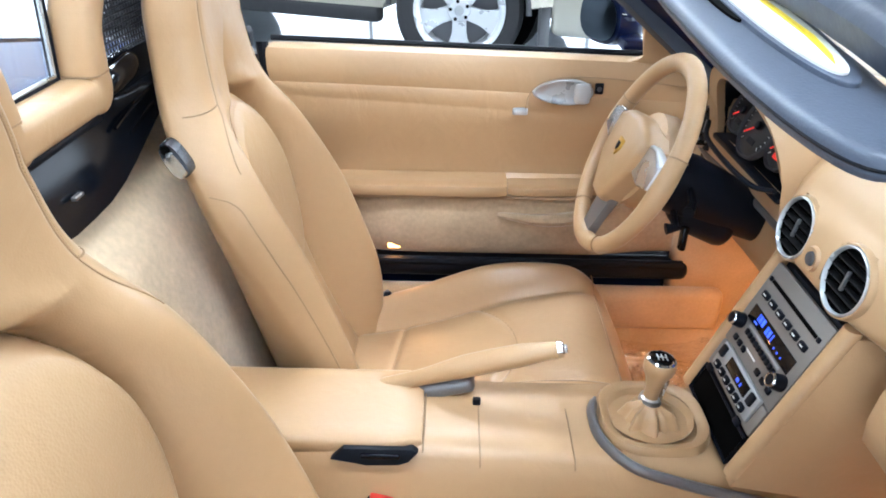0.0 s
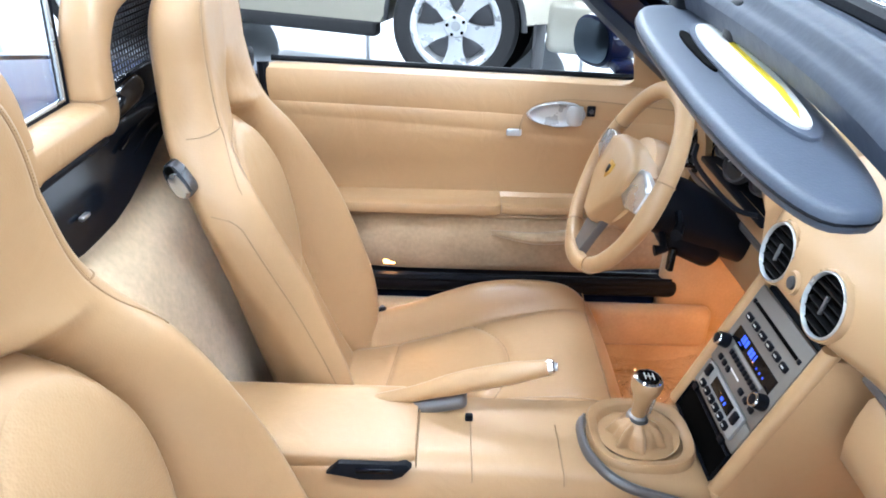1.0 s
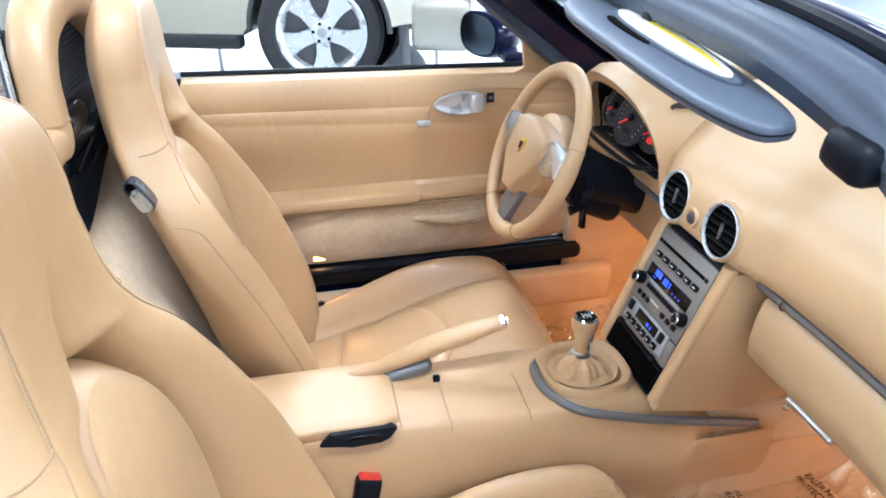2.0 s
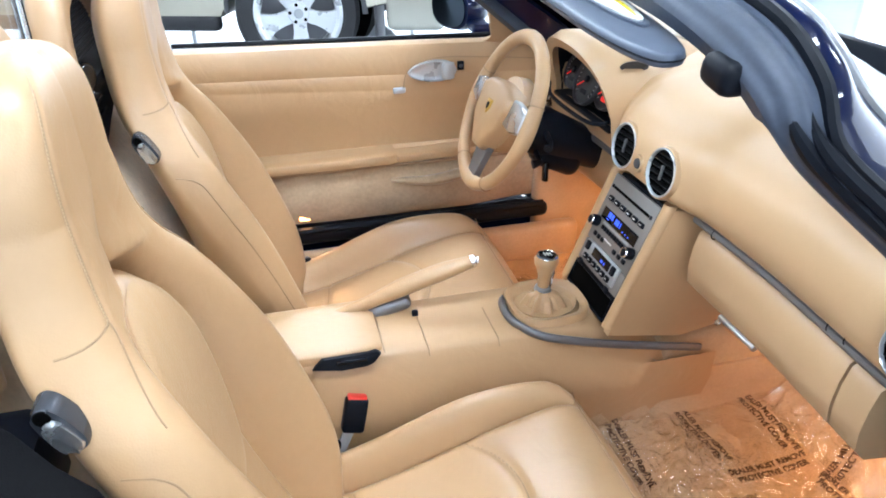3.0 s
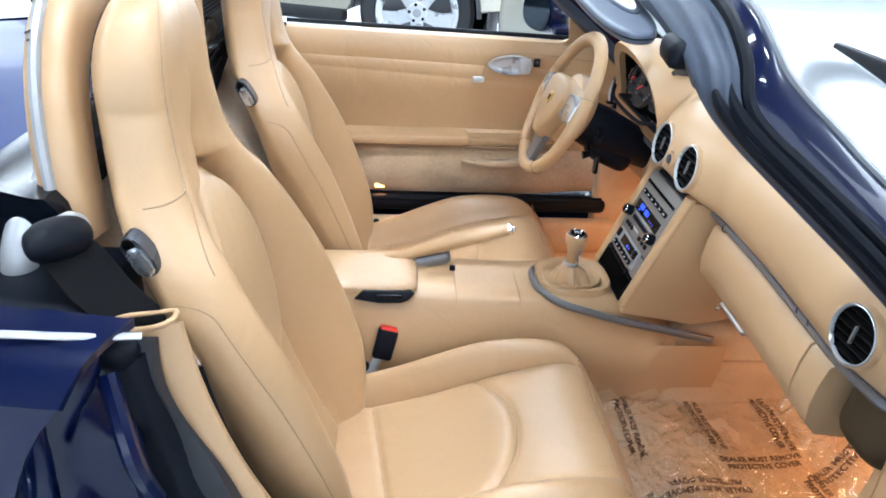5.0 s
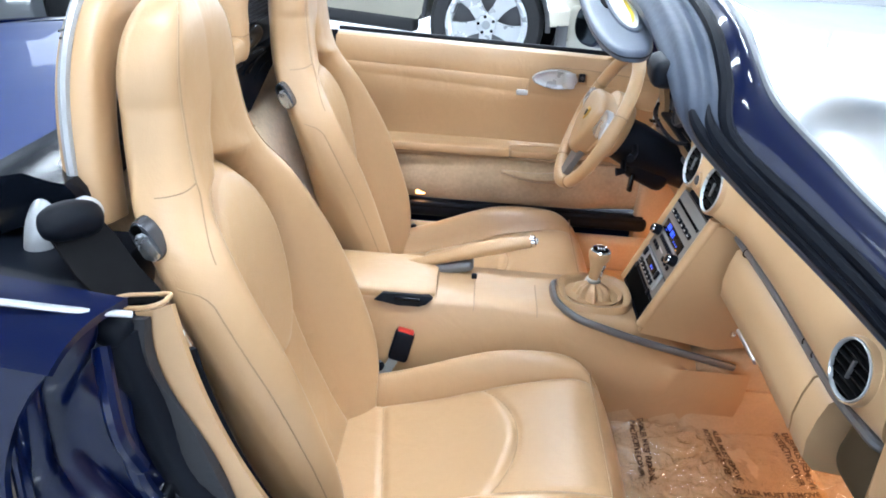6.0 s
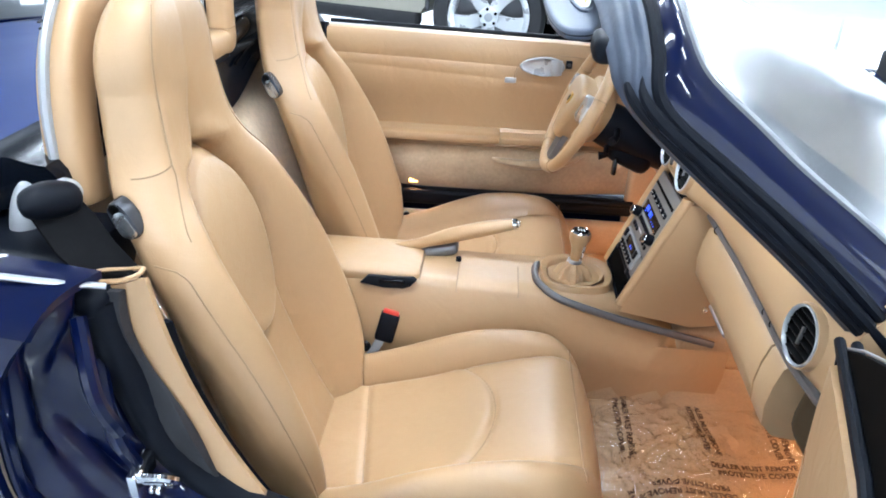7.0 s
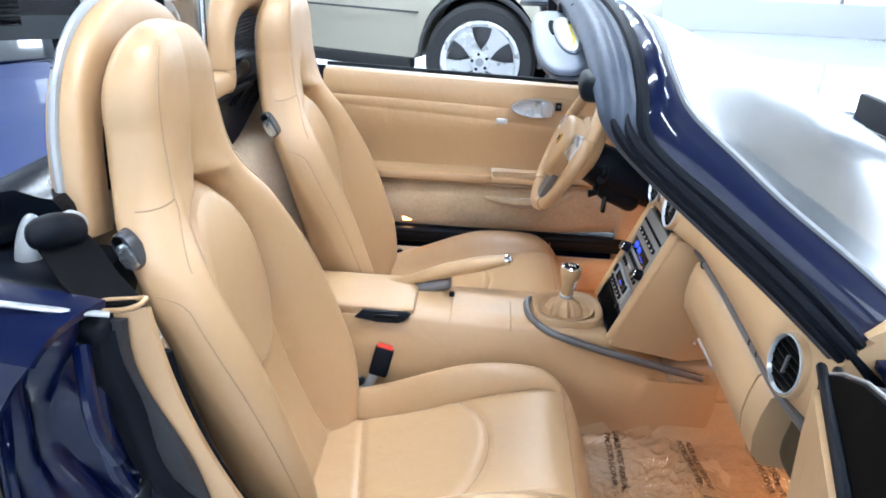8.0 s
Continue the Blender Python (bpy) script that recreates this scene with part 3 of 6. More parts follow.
for yk in (-1,):
    part("sill_cladding", slab((1.80, 0.10, 0.10), 0.03, 3, pose(-1.40, yk * 0.862, 0.305)), "tyre", suv, "dark grey sill cladding")
    for cx in (0.0, -2.80):
        part("arch_cladding", tube([(x, yk * 0.895, z) for x, z in arch(cx, 0.437, 0.37, 24)], 0.014, 8, squash=1.2), "cladding", suv, "dark grey wheel arch moulding")
        part("arch_liner", drum(0.44, 0.44, 0.3, 36, 0, pose(cx, yk * 0.52, 0.42, 90, 0, 0)), "hole", suv, "black wheel arch liner")
    part("side_moulding", slab((1.7, 0.016, 0.014), 0.004, 2, pose(-1.30, yk * 0.903, 0.655)), "cladding", suv, "thin dark side moulding")
    part("bumper_end", slab((0.36, 0.10, 0.30), 0.06, 3, pose(0.74, yk * 0.87, 0.42)), "suv", suv, "silver front bumper corner")
    part("mud_flap", slab((0.02, 0.24, 0.30), 0.006, 2, pose(0.50, yk * 0.78, 0.28)), "cladding", suv, "dark mud flap")
    part("marker_lamp", slab((0.10, 0.02, 0.05), 0.008, 2, pose(0.72, yk * 0.925, 0.66)), "amber", suv, "small amber side marker lamp")
    for k, xx in enumerate((-0.75, -1.7, -2.55)):
        part("side_window", plate([(-0.4, 0), (0.4, 0), (0.34, 0.36), (-0.30, 0.36)], 0.02, 0, pose(xx, yk * 0.83, 1.14, 76, 0, 0)), "black_gloss", suv, "dark side window")
car_wheel(suv, pose(0.0, -0.83, 0.375, 0, 0, 17), 0.375, 0.262, 0.25, 5)
car_wheel(suv, pose(-2.80, -0.83, 0.375), 0.375, 0.262, 0.25, 5)
car_wheel(suv, pose(0.0, 0.83, 0.375, 0, 0, 180), 0.375, 0.262, 0.25, 5)
car_wheel(suv, pose(-2.80, 0.83, 0.375, 0, 0, 180), 0.375, 0.262, 0.25, 5)
suv.matrix_basis = pose(0.452, 4.765, 0, 0, 0, -20) @ Matrix.Scale(1.11, 4)

# a black saloon farther back
saloon = thing("saloon_car", "glossy black saloon car with a dark slatted grille", "car")
side = [(2.15, 0.35), (2.25, 0.55), (2.15, 0.78), (0.95, 0.92), (0.25, 1.38), (-1.15, 1.40), (-1.85, 1.00), (-2.30, 0.95), (-2.35, 0.40), (-1.85, 0.30), (1.6, 0.30)]
part("body", outline_body(side, 0.90, 0.5, 0.85), "dark_car", saloon, "glossy black body")
for k in range(5):
    part("grille_slat", slab((0.03, 0.9, 0.018), 0.005, 2, pose(2.24, 0, 0.48 + k * 0.05)), "black_gloss", saloon)
for sgn in (-1, 1):
    part("headlamp", slab((0.20, 0.34, 0.14), 0.05, 3, pose(2.10, sgn * 0.66, 0.68)), "headlamp", saloon, "clear glass headlamp")
    for wx in (1.35, -1.40):
        car_wheel(saloon, pose(wx, sgn * 0.80, 0.32, 0, 0, 0 if sgn < 0 else 180), 0.32, 0.225, 0.22, 5)
saloon.matrix_basis = pose(-5.2, 5.6, 0, 0, 0, -55)


# ---- cabin: floor, tunnel, engine cover ----
tub = thing("cabin_tub", "tan carpeted cabin floor and side walls of the car", "car interior")
FLOOR = 0.145


def floor_height(x, y):
    """Carpet height: flat, then the toe board rises."""
    toe = max(0, x - 0.98)
    return FLOOR + 0.9 * toe + 0.004 * math.sin(23 * x + 5 * y) + 0.05 * step(abs(y), 0.62, 0.70)


for sgn, nm in ((-1, "passenger"), (1, "driver")):
    rws = []
    for i in range(71):
        x = -0.35 + 1.75 * i / 70
        up = [(x, sgn * (0.05 + 0.67 * j / 30), floor_height(x, 0.05 + 0.67 * j / 30)) for j in range(31)]
        rws.append(up + [(x, sgn * 0.72, 0.12), (x, sgn * 0.05, 0.12)])
    bm = rings(rws)
    part("floor_carpet", bm, "carpet", tub, "tan cut-pile floor carpet")
    # inner wall under the door, forward of the seat: kick panel
    part("kick_panel", slab((0.55 if sgn < 0 else 0.62, 0.05, 0.50), 0.03, 3, pose(1.02 if sgn < 0 else 0.985, sgn * 0.72, 0.42)), "carpet", tub, "tan carpeted kick panel")
    part("sill_carpet", slab((0.95, 0.05, 0.12), 0.02, 3, pose(0.34, sgn * 0.672, 0.225)), "carpet", tub, "tan carpeted inner sill")
part("tunnel_carpet", slab((0.70, 0.205, 0.26), 0.03, 4, pose(1.02, 0, 0.250)), "carpet", tub, "tan carpeted tunnel under the dashboard")
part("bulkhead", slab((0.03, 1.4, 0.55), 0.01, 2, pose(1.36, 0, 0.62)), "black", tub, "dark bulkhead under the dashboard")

# engine cover behind the seats: slanted carpeted box
rws = []
for i in range(29):
    y = -0.70 + 1.40 * i / 28
    swell = 0.02 * math.sin(math.pi * (y + 0.7) / 1.4)
    prof = [(-0.265, 0.14), (-0.283, 0.30), (-0.308, 0.45), (-0.345, 0.60), (-0.392, 0.72), (-0.440, 0.79), (-0.50, 0.82), (-0.60, 0.83), (-0.62, 0.30), (-0.60, 0.14)]
    rws.append([(x + (swell if k < 6 else 0) + 0.004 * math.sin(9 * y + 3 * z), y, z) for k, (x, z) in enumerate(prof)])
engine_cover = thing("engine_cover", "pale tan suede-like carpeted cover behind the seats", "cover")
part("cover", rings(rws), "suede", engine_cover, "pale tan carpeted face", angle=50)
for sg in (-1, 1):
    part("cover_seam", tube([(-0.40 + 0.02 * math.sin(math.pi * (sg * (0.05 + 0.18 * k / 20) + 0.7) / 1.4) + 0.006 - 0.02 * k / 20, sg * (0.05 + 0.18 * k / 20), 0.70 + 0.035 * (k / 20) ** 1.5) for k in range(21)], 0.003, 6), "suede_dark", engine_cover, "pressed seam across the cover")

# black cross member above it
shelf = thing("cross_member", "gloss black plastic cross member behind the seats", "panel")
prof = [(-0.405, 0.795), (-0.398, 0.80), (-0.402, 0.83), (-0.415, 0.88), (-0.432, 0.915), (-0.47, 0.925), (-0.56, 0.905), (-0.60, 0.86), (-0.60, 0.795)]
part("panel", rings([[(x, -0.62 + 1.24 * i / 24, z + 0.085 * step(abs(-0.62 + 1.24 * i / 24), 0.03, 0.38) * (1, 1, 0.8, 0.4, 0, 0, 0, 0, 0)[k]) for k, (x, z) in enumerate(prof)] for i in range(25)]), "black_satin", shelf)
for y0, z0 in ((0.20, 0.885), (0.24, 0.862), (-0.20, 0.885), (-0.24, 0.862)):
    part("rib", tube([(-0.408, y0 - 0.07, z0 + 0.022 - 0.02 * (y0 > 0)), (-0.404, y0, z0 + 0.020), (-0.408, y0 + 0.07, z0 + 0.022 - 0.02 * (y0 < 0))], 0.0035, 8), "black_gloss", shelf, "raised gloss black rib")
part("clip", slab((0.008, 0.022, 0.006), 0.002, 2, pose(-0.398, -0.03, 0.848)), "silver", shelf, "small bright clip")


def roll_hoop(sgn):
    """One leather-wrapped roll-over hoop: a flat inverted U, silver outer edge, net inside."""
    t = thing("roll_hoop", "tan leather wrapped roll-over hoop with a silver outer edge", "roll bar", "roll hoops behind the seats")
    mid = spline([(-0.428, sgn * 0.1165, 0.974), (-0.428, sgn * 0.1175, 0.990), (-0.430, sgn * 0.132, 1.05), (-0.432, sgn * 0.19, 1.108), (-0.432, sgn * 0.30, 1.134), (-0.43, sgn * 0.395, 1.118),
                  (-0.425, sgn * 0.477, 1.066), (-0.418, sgn * 0.530, 0.98), (-0.41, sgn * 0.558, 0.835)], 60)
    c = Vector((-0.43, sgn * 0.365, 0.95))
    rws = []
    for i, p in enumerate(mid):
        d = (mid[min(i + 1, 59)] - mid[max(i - 1, 0)]).normalized()
        out = Vector((1, 0, 0)).cross(d).normalized()
        if out.dot(p - c) < 0:
            out = -out
        fwd = d.cross(out)
        if fwd.x < 0:
            fwd = -fwd
        half = 0.026 + 0.014 * step(i, 8, 32)
        ring = []
        for k in range(20):
            a = 2 * math.pi * k / 20
            cx, sx = math.cos(a), math.sin(a)
            ring.append(p + out * half * math.copysign(abs(cx) ** 0.5, cx) + fwd * 0.030 * math.copysign(abs(sx) ** 0.5, sx))
        rws.append(ring)
    wrap = part("leather_wrap", rings(rws), "leather", t)
    edge = [p + (p - c).normalized() * 0.042 + Vector((-0.010, 0, 0)) for p in mid[30:]]
    part("outer_edge", tube(edge, 0.0075, 8, squash=1.3), "silver_paint", t, "satin silver outer edge")
    part("wrap_seam", tube(rws[1], 0.0013, 5, closed=True), "seam", t)
    part("lock_cover", tube(spline([(-0.425, sgn * 0.135, 0.945), (-0.418, sgn * 0.19, 0.956), (-0.42, sgn * 0.25, 0.965)], 10), [0.020, 0.023, 0.024, 0.024, 0.024, 0.024, 0.024, 0.023, 0.020, 0.012], 14), "black_gloss", t, "gloss black hoop mount cover")
    # net: thin crossing cords
    cords = []
    for k in range(36):
        y = sgn * (0.165 + 0.36 * k / 35)
        cords.append(tube([(-0.437, y, 0.97), (-0.437, y, 1.09 - 1.6 * abs(abs(y) - 0.33) ** 2)], 0.0017, 4))
    for k in range(14):
        z = 0.975 + 0.12 * k / 13
        cords.append(tube([(-0.436, sgn * 0.15, z), (-0.436, sgn * 0.53, z)], 0.0017, 4))
    part("net", merge(*cords), "mesh", t, "black wind net")
    part("hoop_infill", slab((0.02, 0.36, 0.10), 0.008, 2, pose(-0.445, sgn * 0.345, 0.92)), "black", t, "black panel closing the hoop's foot")
    return t


roll_hoop(-1)
roll_hoop(1)

# clear wind deflector between the hoops, on a padded cross bar
bar = thing("hoop_cross_bar", "tan leather padded bar between the roll hoops", "trim")
def padded(corner, thick, n):
    """Bar whose ends turn up into the hoop legs round a tight inner corner."""
    secs = []
    for k in range(n + 1):
        secs.append((-corner, 90 - 90 * k / n))
    for k in range(1, 9):
        secs.append((corner * (2 * k / 9 - 1), 0))
    for k in range(n + 1):
        secs.append((corner, -90 * k / n))
    rws = []
    for y, deg in secs:
        th = radians(deg)
        half = thick * (0.5 + 0.11 * math.sin(2 * abs(th)))
        d = Vector((0, -math.sin(th), -math.cos(th)))
        mid = Vector((-0.431, y, 0.973)) + d * half
        rws.append([mid + d * half * math.copysign(abs(math.sin(a)) ** 0.5, math.sin(a)) + Vector((0.032 * math.copysign(abs(math.cos(a)) ** 0.5, math.cos(a)), 0, 0)) for a in (2 * math.pi * k / 24 for k in range(24))])
    return rings(rws)


part("padding", padded(0.0905, 0.053, 10), "leather", bar, "tan leather padding")
part("underside", slab((0.05, 0.22, 0.012), 0.004, 2, pose(-0.436, 0, 0.913)), "black", bar, "black underside strip")
defl = thing("wind_deflector", "clear acrylic wind deflector in a silver and dark rubber edge", "wind deflector")
pts = [(-0.088, 0.972), (0.088, 0.972), (0.105, 1.15), (-0.105, 1.15)]
pane = part("pane", plate(pts, 0.005, 0, basis((-0.458, 0, 0), (0, 1, 0), (0, 0, 1))), "acrylic", defl, "clear pane", smooth=False)
pane.visible_shadow = False
part("edge", tube([(-0.456, y, z) for y, z in pts], 0.008, 8, closed=True), "rubber", defl, "dark rubber edge")
part("bright_edge", tube([(-0.452, y * 0.91, z + 0.007 * (1 if z < 1 else -1)) for y, z in pts], 0.004, 8, closed=True), "silver", defl, "bright inner edge")


# ---- dashboard ----
dash = thing("dashboard", "tan leather-covered dashboard with silver-ringed round vents", "dashboard")


def shift(y):
    """How far the dash face stands nearer at the middle."""
    return -0.045 * math.exp(-(y / 0.155) ** 6)


UPPER = [(0.690, 0.690), (0.672, 0.705), (0.664, 0.735), (0.668, 0.775), (0.682, 0.812), (0.712, 0.848), (0.762, 0.878), (0.84, 0.895), (0.98, 0.905), (1.20, 0.885), (1.20, 0.70), (0.80, 0.68)]
LOWER = [(0.690, 0.682), (0.676, 0.672), (0.668, 0.64), (0.664, 0.60), (0.668, 0.565), (0.690, 0.542), (0.74, 0.535), (0.86, 0.55), (0.86, 0.66), (0.76, 0.68)]


def dash_rows(profile, y0, y1, n, lift=0.0, drop=1.0):
    rws = []
    for i in range(n + 1):
        y = y0 + (y1 - y0) * i / n
        e = 0.05 * step(abs(y), 0.60, 0.73)
        row = [(x + shift(y) * step(z, 0.685, 0.73) + e * (0.4 if x < 0.72 else 0), y, z + lift - 0.02 * step(abs(y), 0.3, 0.72) * (1 if x < 1.1 else 0)) for k, (x, z) in enumerate(profile)]
        rws.append([(x, y, min(z, glass_z(x, y) - 0.022) if x > 0.74 and z > 0.70 else z) for x, y, z in row])
    return rws


VENTS = [(0.629, 0.077, 0.768, 10, 0, 0.050), (0.629, -0.077, 0.768, 10, 0, 0.050), (0.671, 0.633, 0.738, 6, -3, 0.047), (0.672, -0.640, 0.738, 6, 3, 0.047)]
smooth_upper = [(p.x, p.z) for p in spline([(x, 0, z) for x, z in UPPER[:9]], 44)] + UPPER[9:]
bm = bmesh.new()
grid = [[bm.verts.new(p) for p in r] for r in dash_rows(smooth_upper, -0.720, 0.720, 240)]
for r0, r1 in zip(grid, grid[1:]):
    for k in range(len(r0)):
        n = (k + 1) % len(r0)
        q = [r0[k], r0[n], r1[n], r1[k]]
        c = sum((v.co for v in q), Vector()) / 4
        if c.x < 0.75 and any((c.y - vy) ** 2 + (c.z - vz) ** 2 < (0.985 * vr) ** 2 for vx, vy, vz, vt, vw, vr in VENTS):
            continue
        if abs(c.y - 0.37) < 0.166 and c.z > 0.757 and c.x < 0.80:
            continue
        bm.faces.new(q)
for r in (grid[0], grid[-1]):
    bm.faces.new(r)
bmesh.ops.recalc_face_normals(bm, faces=bm.faces)
part("upper_dash", bm, "vinyl", dash, "smooth tan upper dashboard", angle=60)
glove = part("glove_box", rings(dash_rows(LOWER, -0.553, -0.158, 24)), "vinyl", dash, "tan glove box lid", angle=60)
part("end_panel", rings(dash_rows(LOWER, -0.612, -0.558, 10)), "vinyl", dash, "tan dash end panel", angle=60)
part("knee_panel", rings(dash_rows([(x + 0.03, z) for x, z in LOWER], 0.158, 0.715, 24)), "vinyl", dash, "tan lower dash panel on the driver's side", angle=60)
part("glove_handle", slab((0.012, 0.105, 0.016), 0.005, 3, pose(0.682, -0.31, 0.544, 0, -35, 0)), "silver", glove, "satin silver glove box handle")
part("handle_lock", drum(0.006, 0.006, 0.006, 16, 0.001, pose(0.664, -0.275, 0.545, 0, -70, 0)), "chrome", glove, "small key lock")
for sg, y0, y1 in ((-1, -0.69, -0.135), (1, 0.135, 0.69)):
    part("strip_end", tube(spline([(0.690, sg * 0.688, 0.670), (0.697, sg * 0.705, 0.667), (0.715, sg * 0.716, 0.662)], 8), [0.0085, 0.009, 0.009, 0.009, 0.009, 0.009, 0.008, 0.004], 10), "grey_trim", dash, "rounded end of the strip")
    part("dash_strip", tube([(0.681 + 0.012 * step(abs(y0 + (y1 - y0) * k / 30), 0.6, 0.73), y0 + (y1 - y0) * k / 30, 0.690 - 0.02 * step(abs(y0 + (y1 - y0) * k / 30), 0.3, 0.72)) for k in range(31)],
                            0.0085, 8), "grey_trim", dash, "slim dark grey metal strip")
for yy in (-0.20, -0.50, -0.535):
    part("strip_joint", tube([(0.681 + 0.0095 * math.cos(a), yy, 0.688 + 0.0095 * math.sin(a)) for a in (2 * math.pi * k / 12 for k in range(12))], 0.0012, 4, closed=True), "hole", dash)
# unseen black box, added so the hollow behind the dash stays dark
part("dash_shadow_box", slab((0.30, 1.36, 0.24), 0.02, at=pose(1.02, 0, 0.64)), "black", dash, "black box keeping the space behind the dashboard dark")
for sg in (-1, 1):
    part("dash_side", slab((0.115, 0.125, 0.135), 0.045, 5, pose(0.748, sg * 0.684, 0.617, 0, 8, 0)), "brown_panel", dash, "brown side cheek, darkened for shade, under the dash end")


def vent(at, r=0.047):
    v = part("vent_ring", lathe([(r * 0.885, -0.003), (r * 0.89, 0.001), (r * 0.925, 0.0035), (r * 0.96, 0.0025), (r * 0.97, -0.004)], 56, at), "pale_silver", dash, "satin silver vent ring")
    part("vent_bezel", lathe([(r * 0.965, -0.003), (r * 0.985, 0.001), (r * 1.02, 0.0005), (r * 1.05, -0.006), (r * 1.07, -0.022), (r * 1.08, -0.05)], 56, at), "vinyl", v, "tan vinyl bezel")
    part("vent_sleeve", lathe([(r * 0.86, -0.030), (r * 0.887, -0.004), (r * 0.90, -0.002)], 48, at), "hole", v, "black inner wall")
    part("vent_cup", drum(r * 0.90, r * 0.90, 0.004, 40, 0, at @ pose(0, 0, -0.030)), "hole", v, "black vent opening")
    for k in range(6):
        h = (k - 2.5) * r * 0.27
        w = 2 * math.sqrt(max(1e-5, (r * 0.885) ** 2 - h * h))
        part("vent_slat", slab((w, 0.0022, 0.010), 0.0007, 1, at @ pose(0, h, -0.006, 25, 0, 0)), "vent_slat", v)
    part("vent_lever", slab((0.004, 0.030, 0.006), 0.0015, 2, at @ pose(0, 0, -0.001)), "grey_trim", v, "small grey vent lever")
    return v


def face(x, y, z, tilt=0.0, yaw=0.0):
    """A pose on the dash face whose z looks rearward and up by tilt."""
    return basis((x, y, z), (math.sin(radians(yaw)), -math.cos(radians(yaw)), 0), (math.sin(radians(tilt)), 0, math.cos(radians(tilt)))) 


for vx, vy, vz, vt, vw, vr in VENTS:
    vent(face(vx - 0.004, vy, vz, vt, vw), vr)
part("sensor_button", drum(0.011, 0.010, 0.008, 24, 0.002, face(0.617, 0, 0.758, 6)), "cladding", dash, "small dark round button between the vents")
part("button_surround", lathe([(0.012, 0.002), (0.017, 0.003), (0.019, -0.003)], 28, face(0.618, 0, 0.758, 6)), "vinyl", dash)

# instrument pod: cowl over three round dials
pod = thing("instrument_pod", "tan leather instrument pod with three dark round dials", "instruments")
rws = []
for i in range(13):
    s = i / 12
    x = 0.595 + 0.32 * s
    w = 0.188 + 0.01 * math.sin(math.pi * s) - 0.02 * s
    top = 0.942 - 0.035 * s ** 2 - (0.018 if i == 0 else 0)
    ring = []
    for k in range(25):
        a = math.pi * k / 24
        ca = math.cos(a)
        ring.append((x + 0.055 * (1 - math.sin(a)) * (1 - s), 0.37 + w * math.copysign(abs(ca) ** 0.8, ca), 0.735 + (top - 0.735) * math.sin(a) ** 0.62))
    for k in range(25):
        a = math.pi * (24 - k) / 24
        ca = math.cos(a)
        ring.append((x + 0.012 + 0.055 * (1 - math.sin(a)) * (1 - s), 0.37 + (w - 0.020) * math.copysign(abs(ca) ** 0.8, ca), 0.735 + (top - 0.022 - 0.735) * math.sin(a) ** 0.62))
    rws.append(ring)
part("cowl", rings(rws), "vinyl", pod, "tan leather cowl", angle=60)
rws = []
for i in range(9):
    s = i / 8
    x = 0.622 + 0.10 * s
    w, top = 0.172 + 0.004 * math.sin(math.pi * s), 0.912 - 0.010 * s
    rim = [(x + 0.050 * (1 - math.sin(a)) * (1 - s), 0.37 + w * math.copysign(abs(math.cos(a)) ** 0.8, math.cos(a)), 0.745 + (top - 0.745) * math.sin(a) ** 0.62) for a in (math.pi * k / 24 for k in range(25))]
    rws.append(rim + [(p[0] + 0.004, 0.37 + (p[1] - 0.37) * 0.975, p[2] - 0.004) for p in rim[::-1]])
part("liner", rings(rws), "black", pod, "black liner inside the cowl", angle=60)
part("dial_panel", plate([(0.172 * math.cos(a), 0.06 + 0.075 * math.sin(a) if math.sin(a) < 0 else 0.06 + 0.11 * math.sin(a)) for a in (2 * math.pi * k / 40 for k in range(40))], 0.01, 0,
                         face(0.694, 0.37, 0.76, 22)), "hole", pod, "black dial panel")
for dy, r in ((0.095, 0.046), (0.0, 0.060), (-0.095, 0.046)):
    at = face(0.680 - 0.006 * (dy == 0), 0.37 + dy, 0.826, 22)
    d = part("dial", drum(r, r, 0.008, 40, 0.002, at), "dial", pod, "black round dial face")
    part("dial_ring", lathe([(r * 0.96, 0.004), (r * 1.0, 0.010), (r * 1.06, 0.008), (r * 1.07, -0.004)], 44, at), "cladding", d, "dark grey dial ring")
    for k in range(22):
        a = radians(225 - 270 * k / 21)
        part("scale_mark", slab((0.007 if k % 3 == 0 else 0.004, 0.0010, 0.0012), 0, at=at @ pose(r * 0.82 * math.cos(a), r * 0.82 * math.sin(a), 0.005, 0, 0, math.degrees(a))), "white_mark", d)
    part("needle", slab((r * 0.75, 0.003, 0.002), 0.0005, 1, at @ pose(0, 0, 0.008, 0, 0, 215) @ pose(r * 0.36, 0, 0)), "glow_red", d, "red needle")
    part("needle_cap", drum(0.009, 0.008, 0.006, 20, 0.001, at @ pose(0, 0, 0.010)), "black", d)
    part("dial_window", slab((r * 0.5, 0.011, 0.0015), 0.0005, 1, at @ pose(0, -r * 0.52, 0.005)), "glow_red" if dy < 0 else "black", d, "small lit readout" if dy < 0 else "")
part("tray", slab((0.13, 0.335, 0.012), 0.004, 2, pose(0.715, 0.37, 0.752)), "black", pod, "black tray under the dials")
part("pod_sill", tube(spline([(0.640, 0.195, 0.775), (0.622, 0.25, 0.762), (0.618, 0.37, 0.758), (0.622, 0.49, 0.762), (0.640, 0.545, 0.778)], 24), 0.0050, 8), "black", pod, "black lower rim of the pod")
for dy in (-1, 1):
    part("demister", lathe([(0.0, 0.002), (0.014, 0.0016), (0.016, -0.002)], 24, basis((0.70, 0.37 + dy * 0.160, 0.897), (1, 0, -0.12), (0, 0.55, 0.84 * dy)) @ Matrix.Diagonal((2.2, 1, 1, 1))), "cladding", pod, "grey demister outlet")

